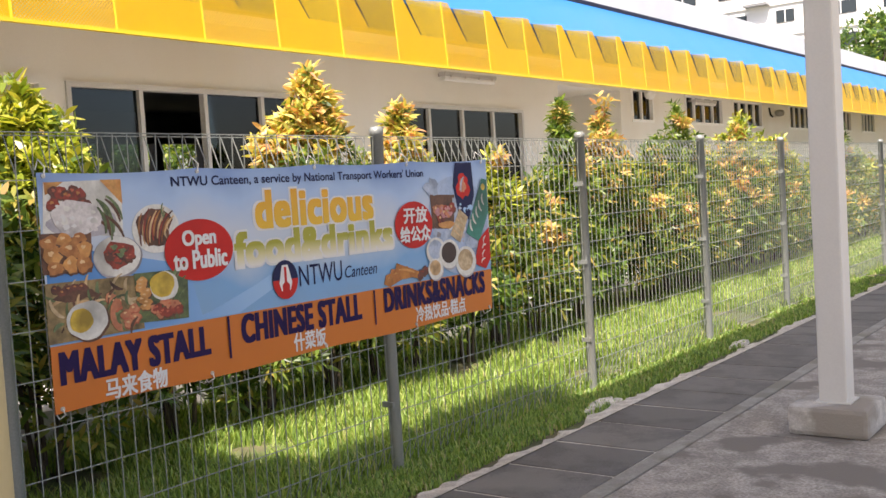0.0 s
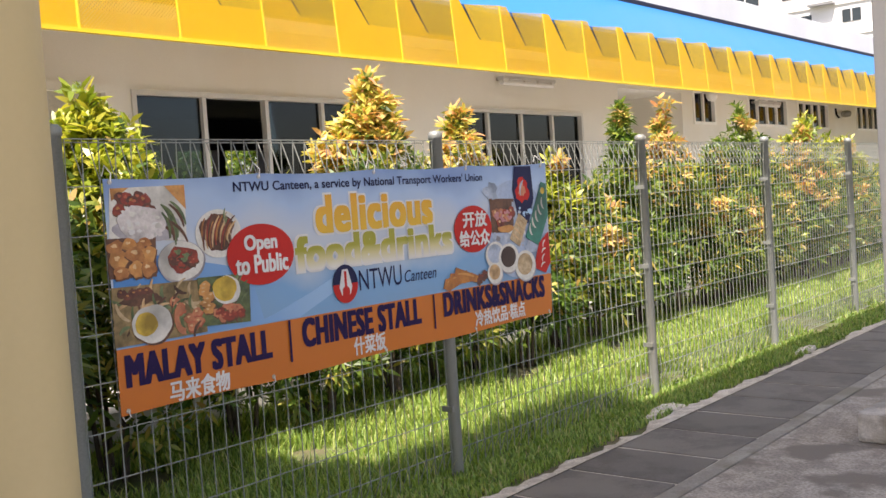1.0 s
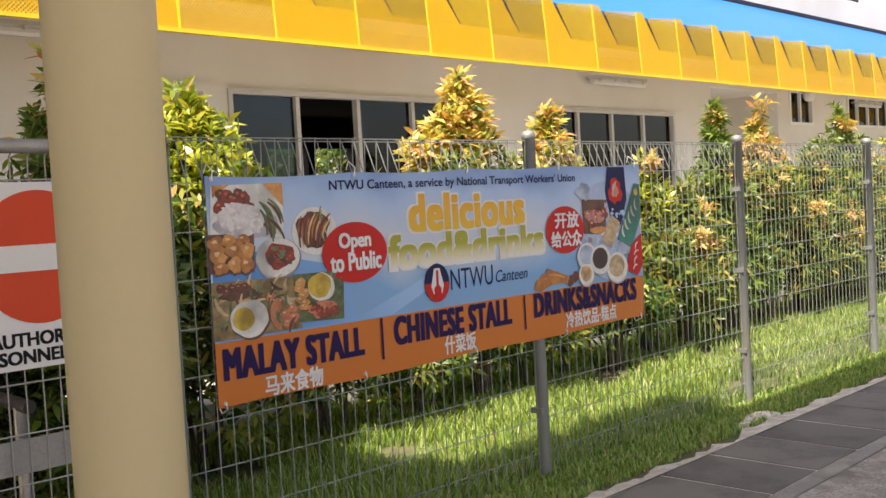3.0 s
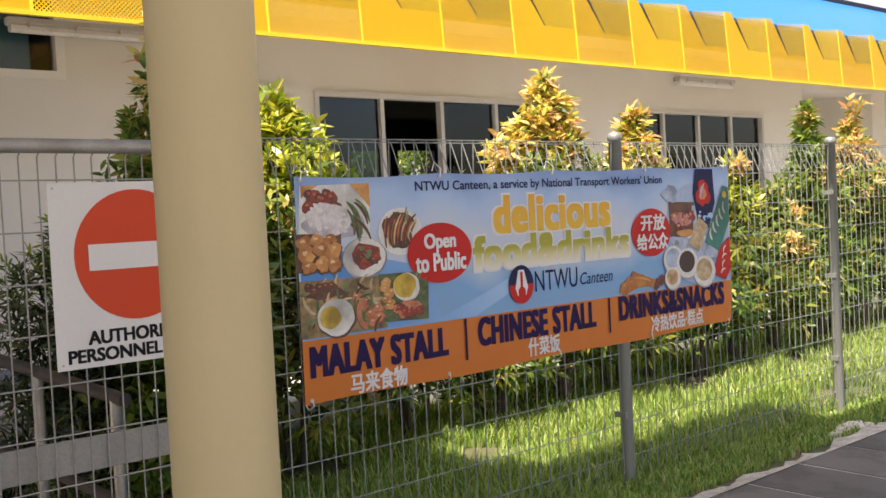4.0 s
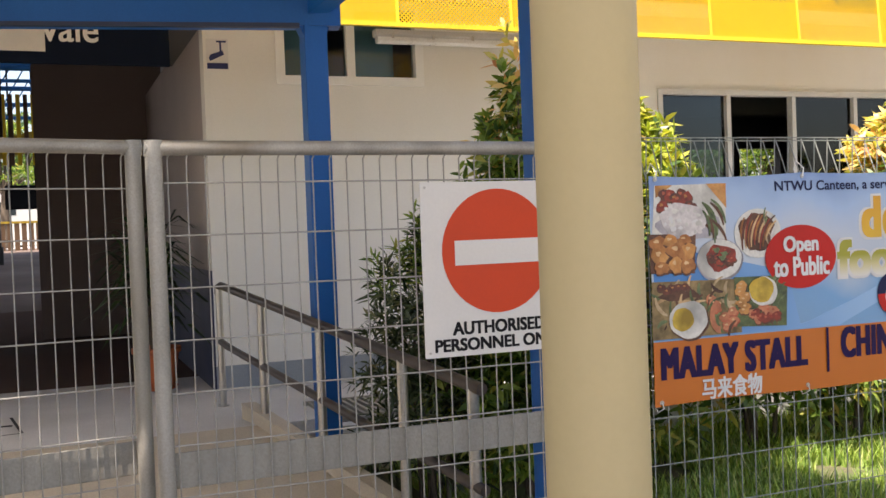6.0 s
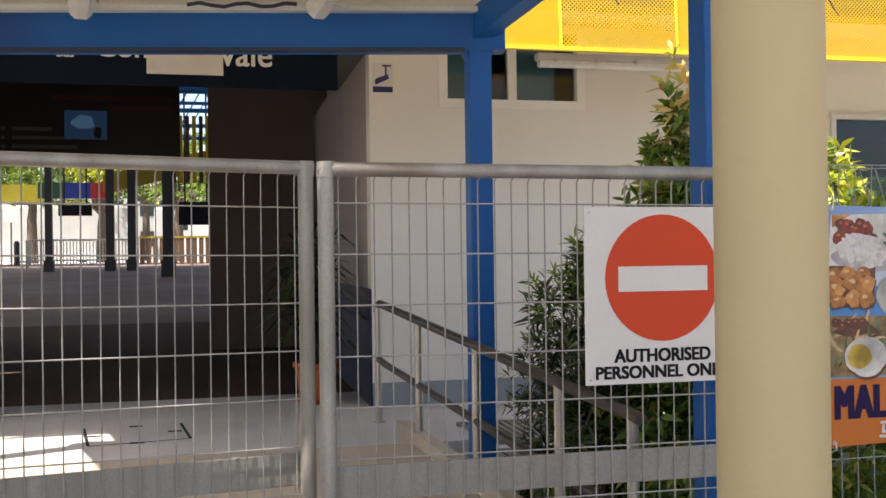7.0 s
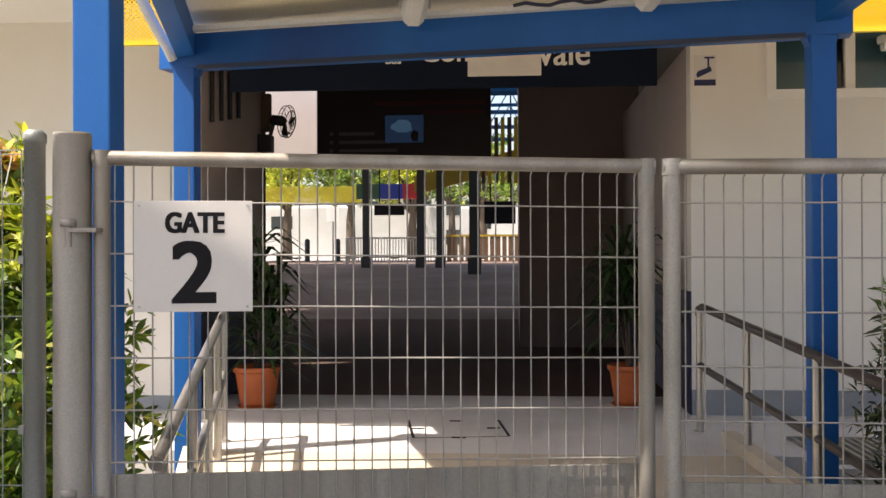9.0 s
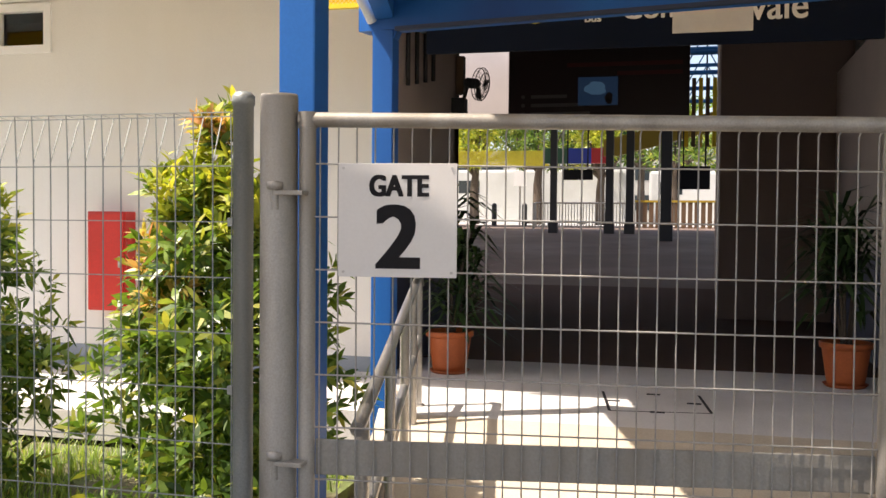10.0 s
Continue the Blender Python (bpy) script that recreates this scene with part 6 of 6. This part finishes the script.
# ---- apartment block and distant trees ----
blk = thing("apartment_block", "white high-rise block with dark windows beyond the roof", "building", (-34, 96, 0))
part("wall", Form().box(-60, 92, 0, -14, 106, 46), FARWHITE, blk)
for fl in range(2, 14):
    z = 2.8 * fl
    for k in range(9):
        x = -57 + 4.8 * k
        w = 2.6 if k % 3 else 1.6
        wnd = part("window", Form().box(x - w / 2, 91.94, z + 1.0, x + w / 2, 92.02, z + 2.1), FARGLASS, blk)
        if fl in (4, 5, 6, 7) and k > 3:
            part("glazing_bar", Form().box(x - 0.05, 91.9, z + 1.0, x + 0.05, 91.95, z + 2.1), FARWHITE, wnd)
    part("floor_band", Form().box(-60, 91.85, z - 0.2, -14, 92, z + 0.15), FARWHITE, blk)
    for k in (2, 5, 8):
        x = -54.6 + 4.8 * k
        bal = part("balcony", Form().box(x - 1.1, 90.9, z - 0.1, x + 1.1, 92, z + 0.06), FARGREY, blk)
        part("balcony_rail", Form().box(x - 1.1, 90.86, z + 0.06, x + 1.1, 90.9, z + 1.0), FARWHITE, bal)


def foliage(centres, count, size, seed, wide=0.27, out=0.0):
    """Whorls of lance-shaped leaves at twig ends, spread over the clumps given as (x, y, z, rx, ry, rz); from these one mesh."""
    g = np.random.default_rng(seed)
    c = np.array(centres, float)
    whorl = 7
    n = max(1, count // whorl)
    wgt = (c[:, 3] * c[:, 4] * c[:, 5]) ** 0.75
    pick = g.choice(len(c), n, p=wgt / wgt.sum())
    d = g.normal(size=(n, 3))
    d /= np.linalg.norm(d, axis=1)[:, None]
    rad = g.uniform(0.25, 1.0, n) ** 0.4 + g.normal(0, 0.07, n)
    base = c[pick, :3] + d * rad[:, None] * c[pick, 3:6]
    axis = d * 0.8 + g.normal(0, 0.3, (n, 3)) + np.array([0, 0, 0.55 + out])
    axis /= np.linalg.norm(axis, axis=1)[:, None]
    u = np.cross(axis, g.normal(size=(n, 3)))
    u /= np.linalg.norm(u, axis=1)[:, None]
    v = np.cross(axis, u)
    rows_ = np.repeat(np.arange(n), whorl)
    k = n * whorl
    turn = np.tile(np.arange(whorl) * 2.4, n) + g.uniform(0, 6.28, n)[rows_]
    open_ = g.uniform(0.45, 1.35, k)
    way = axis[rows_] * np.cos(open_)[:, None] + (u[rows_] * np.cos(turn)[:, None] + v[rows_] * np.sin(turn)[:, None]) * np.sin(open_)[:, None]
    start = base[rows_] + axis[rows_] * (g.uniform(-0.75, 0.25, k) * size)[:, None]
    side = np.cross(way, axis[rows_] + g.normal(0, 0.25, (k, 3)))
    side /= np.linalg.norm(side, axis=1)[:, None] + 1e-9
    up = np.cross(side, way)
    ln = size * g.uniform(0.7, 1.25, k)[:, None]
    w = ln * wide * 0.5
    droop = g.uniform(0.05, 0.28, k)[:, None] * np.array([0, 0, -1.0])
    q1 = start + way * ln * 0.36 + up * ln * 0.03
    q2 = start + way * ln * 0.70 + droop * ln * 0.4
    tip = start + way * ln + droop * ln
    p = np.stack([start, q1 + side * w, q1 - side * w, q2 + side * w * 0.72, q2 - side * w * 0.72, tip], 1).reshape(-1, 3)
    i = np.arange(k)[:, None] * 6
    f = np.concatenate([i + [0, 2, 1], i + [1, 2, 4], i + [1, 4, 3], i + [3, 4, 5]], 1).reshape(-1, 3)
    form = Form()
    form.v, form.f, form.smooth = p.tolist(), f.tolist(), [False] * len(f)
    return form


def bush(cx, cy, top, width, mat, seed, leaves, size, label, group, tip=None, narrow=0.27, base_z=0.0, skirt=0.15, blunt=0.6, patches=0, tip_share=0.16):
    """A clipped shrub: stems, clumps of leaves, a crown of young leaves and patches of coloured new growth."""
    r = random.Random(seed)
    b = thing("shrub", label, "shrub", (cx, cy, base_z), group)
    clumps = []
    n = 17
    for k in range(n):
        h = skirt + (1 - skirt) * (k / (n - 1)) ** 0.9
        z = base_z + (top - base_z - 0.12) * h
        rad = width * min(1.0, max(0.02, (1.04 - h) / blunt)) ** 0.75 * (0.8 + 0.2 * min(1, h * 3))
        turn = r.uniform(0, 6.28)
        m = 5 if h < 0.8 else 2
        for q in range(m):
            a = turn + 6.28 * q / m + r.uniform(-0.5, 0.5)
            off = rad * r.uniform(0.35, 0.82) if h < 0.8 else rad * r.uniform(0.1, 0.5)
            s = rad * r.uniform(0.22, 0.42) + 0.035
            clumps.append((cx + off * math.cos(a), cy + off * math.sin(a), z + r.uniform(-0.08, 0.08), s, s, s * r.uniform(0.7, 1.1) + 0.015))
    for k in range(6):
        a = r.uniform(0, 6.28)
        part("stem", Form().tube([(cx + 0.08 * math.cos(a), cy + 0.08 * math.sin(a), base_z - 0.1), (cx + width * 0.25 * math.cos(a), cy + width * 0.25 * math.sin(a), base_z + (top - base_z) * 0.45), (cx + width * 0.12 * math.cos(a), cy + width * 0.12 * math.sin(a), base_z + (top - base_z) * r.uniform(0.75, 0.92))], [0.018, 0.012, 0.004], 6), BARK, b)
    part("foliage", foliage(clumps, leaves, size, seed, narrow), mat, b)
    if tip:
        young = [(x, y, z + 0.05, s, s2, s3) for x, y, z, s, s2, s3 in clumps if z > base_z + (top - base_z) * 0.72]
        part("young_leaves", foliage(young, int(leaves * tip_share), size * 1.05, seed + 50, narrow, 0.7), tip, b)
    fresh = Form()
    for k in range(patches):
        x, y, z, s, s2, s3 = r.choice([q for q in clumps if base_z + (top - base_z) * 0.35 < q[2] and q[0] > cx - 0.05])
        one = foliage([(x + 0.06, y, z + 0.03, s * 0.8, s * 0.8, s * 0.7)], 126, size * 0.95, seed + 70 + k, narrow, 0.4)
        fresh.add(one.v, one.f)
    if patches:
        tagged(part("new_growth", fresh, LEAFORANGE, b), "orange-red young leaves", "", "", "stuff")
    return b


def far_tree(x, y, z0, h, r0, seed, leaves, size, mat=LEAFGREEN):
    r = random.Random(seed)
    t = thing("tree", "broad leafy tree in the distance", "tree", (x, y, z0), "trees in the distance")
    trunk = Form().tube([(x, y, z0), (x + 0.1, y, z0 + h * 0.3), (x - 0.1, y + 0.1, z0 + h * 0.55)], [0.28, 0.22, 0.14], 9)
    clumps = []
    for k in range(14):
        a, e = r.uniform(0, 6.28), r.uniform(0.0, 1.0)
        d = r0 * r.uniform(0.2, 0.85) * (1 - 0.5 * e)
        c = (x + d * math.cos(a), y + d * math.sin(a), z0 + h * (0.5 + 0.42 * e))
        s = r0 * r.uniform(0.28, 0.45)
        clumps.append((*c, s, s, s * 0.6))
        trunk.tube([(x, y, z0 + h * 0.4), ((x + c[0]) / 2, (y + c[1]) / 2, z0 + h * 0.52), c], [0.12, 0.07, 0.03], 5)
    part("trunk", trunk, BARK, t)
    part("crown", foliage(clumps, leaves, size, seed), mat, t)


far_tree(-11.8, 52, -0.1, 9.6, 3.6, 1, 5000, 0.38)
far_tree(-7.5, 58, -0.1, 8.2, 3.2, 2, 3500, 0.38)
for k, (x, y) in enumerate(((-62, -17), (-64, -11), (-66, -4), (-63, 3), (-65, 9))):
    far_tree(x, y, 1.3, 9.0 + (k % 2), 4.4, 20 + k, 3500, 0.5)

for k, (x, y) in enumerate(((-50, -15.5), (-51, -11.6), (-50.5, -8.2), (-52, -5.2), (-51, -1.5), (-52, 2.4))):
    far_tree(x, y, 1.3, 5.9 + (k % 3) * 0.4, 2.8, 40 + k, 3600, 0.30, LEAFYELLOW if k % 2 else LEAFLIGHT)

for k, (x, y) in enumerate(((-25, 14.5), (-27, 19.5), (-26, 24.5), (-28, 30), (-23.5, 19.3))):
    far_tree(x, y, -0.1, 4.9 + 0.4 * (k % 2), 3.2, 60 + k, 6000, 0.24, LEAFLIGHT)

# ---- hedge ----
HX = -5.62
G = "shrubs of the hedge"
TALL = [(3.72, 2.38, 0.80, LEAFMIX, LEAFYELLOW, "golden-leaved shrub behind the wire fence"), (6.24, 2.61, 0.78, LEAFMIX, LEAFPEACH, "tall shrub with orange young leaves behind the fence"),
        (7.35, 2.37, 0.42, LEAFMIX, LEAFPEACH, "slim shrub with orange young leaves"), (10.20, 2.56, 0.40, LEAFLIGHT, LEAFLIGHT, "slim green shrub rising from the hedge"),
        (11.20, 2.60, 0.50, LEAFMIX, LEAFORANGE, "slim shrub with orange-red young leaves"), (13.40, 2.62, 0.50, LEAFLIGHT, LEAFLIGHT, "slim green shrub rising from the hedge"),
        (15.70, 2.57, 0.74, LEAFMIX, LEAFYELLOW, "golden-topped shrub in the hedge"), (17.80, 2.24, 0.60, LEAFMIX, LEAFYELLOW, "golden-topped shrub in the hedge"), (21.80, 2.38, 0.55, LEAFMIX, LEAFGREEN, "green shrub in the hedge")]
for k, (y, top, wd, mt, tp, lb) in enumerate(TALL):
    bush(HX, y, top, wd, mt, 100 + k, (8800, 11000, 5600)[k] if k < 3 else 4200, 0.115, lb, G, tp, blunt=(0.50, 0.52, 0.42)[k] if k < 3 else 0.42, patches=0 if k < 3 else 2, tip_share=0.42 if k < 3 else 0.16, skirt=0.2)
fill = [4.75, 5.45, 6.85, 7.9, 8.6, 9.35, 10.7, 11.8, 12.4, 12.95, 14.0, 14.7, 15.1, 16.5, 17.1, 18.6, 19.4, 20.3, 21.1, 22.8, 23.8, 24.9, 26.0, 27.4, 28.9, 30.5, 32.2, 34, 36]
hr = random.Random(77)
for k, y in enumerate(fill):
    top = hr.uniform(1.70, 2.02) + (0.12 if k % 4 == 0 else 0) if y > 8 else hr.uniform(1.50, 1.66)
    bush(HX + hr.uniform(-0.12, 0.15), y, top, hr.uniform(0.52, 0.74), LEAFMIX if k % 3 else LEAFGREEN, 200 + k, 3600 if y < 18 else 2400, 0.115 if y < 18 else 0.14, "dense hedge shrub with green and reddish leaves", G, (LEAFORANGE, LEAFYELLOW, LEAFMIX)[k % 3],
         skirt=hr.uniform(0.2, 0.34), patches=3 if y < 20 else 1)
bush(-5.15, 2.74, 2.66, 0.58, LEAFLIGHT, 301, 8400, 0.115, "tall narrow shrub with an orange tip by the blue post", "shrubs by the gate", LEAFORANGE, tip_share=0.03)
bush(-5.35, 2.25, 1.74, 0.43, LEAFDUSK, 302, 5400, 0.10, "rounded dark green shrub by the handrail", "shrubs by the gate", LEAFLIGHT, narrow=0.15, skirt=0.2, blunt=0.5)
bush(-5.0, -2.36, 2.14, 0.68, LEAFLIGHT, 303, 7000, 0.115, "bushy green shrub with golden and orange tips beside the gate post", "shrubs by the gate", LEAFYELLOW, skirt=0.05, blunt=0.5, patches=3)
bush(-5.1, -4.0, 2.05, 0.60, LEAFLIGHT, 304, 5000, 0.11, "bushy green shrub behind the wire fence", "shrubs by the gate", LEAFYELLOW, skirt=0.1)
bush(-5.2, -5.6, 1.9, 0.7, LEAFGREEN, 305, 3000, 0.115, "bushy green shrub behind the wire fence", "shrubs by the gate")


def grass(name, x0, x1, y0, y1, count, hmin, hmax, seed, label, z=-0.03, near=True, blade=None):
    g = np.random.default_rng(seed)
    u = g.uniform(0, 1, count)
    y = y0 + (y1 - y0) * (u ** 1.7 if near else u)
    x = g.uniform(x0, x1, count)
    keep = np.array([noise.noise((a * 1.6, b * 1.6, 0.3)) > -0.36 for a, b in zip(x, y)])
    x, y = x[keep], y[keep]
    n = len(x)
    h = g.uniform(hmin, hmax, n) * (1 + 0.02 * np.maximum(0, y))
    a = g.uniform(0, 2 * np.pi, n)
    w = 0.0045 * (1 + 0.05 * np.maximum(0, y - 2)) * g.uniform(0.7, 1.3, n)
    lean = h * g.uniform(0.15, 0.9, n)
    dx, dy = np.cos(a), np.sin(a)
    px, py = -dy * w, dx * w
    zz = np.full(n, z)
    v = np.stack([np.stack([x - px, y - py, zz], 1), np.stack([x + px, y + py, zz], 1), np.stack([x + dx * lean * 0.35 + px * 0.8, y + dy * lean * 0.35 + py * 0.8, zz + h * 0.62], 1),
                  np.stack([x + dx * lean * 0.35 - px * 0.8, y + dy * lean * 0.35 - py * 0.8, zz + h * 0.62], 1), np.stack([x + dx * lean, y + dy * lean, zz + h], 1)], 1).reshape(-1, 3)
    i = np.arange(n)[:, None] * 5
    f = np.concatenate([i + [0, 1, 2], i + [0, 2, 3], i + [3, 2, 4]], 1).reshape(-1, 3)
    form = Form()
    form.v, form.f, form.smooth = v.tolist(), f.tolist(), [False] * len(f)
    return solid(name, form, blade or BLADE, label, "grass", kind="stuff")


grass("lawn_grass", -6.3, -3.74, 2.3, 34, 120000, 0.04, 0.125, 1, "sunlit coarse green lawn behind the fence")
grass("verge_grass", -3.76, -3.32, 2.3, 34, 42000, 0.015, 0.055, 2, "short ragged weeds along the fence foot", blade=WEED)
grass("gate_grass", -6.3, -3.5, -9, -2.1, 16000, 0.06, 0.17, 3, "green grass beside the gate", near=False)

# ---- drain slabs ----
def slab_mesh(w, l, h):
    return Form().box(-w / 2, -l / 2, -h, w / 2, l / 2, 0, 0.006).mesh("drain_slab", SLAB)


slabs = thing("drain_slabs", "row of dark concrete slabs covering the drain", "paving", (-2.835, 0, 0), kind="structure")
sm = slab_mesh(0.655, 0.514, 0.05)
for k in range(110):
    s = new("slab", sm)
    s.parent = slabs
    s.location = (rnd.uniform(-0.004, 0.004), -6.0 + 0.54 * k, rnd.uniform(0.0005, 0.0035))
    s.rotation_euler = (0, rnd.uniform(-0.003, 0.003), rnd.uniform(-0.012, 0.012))
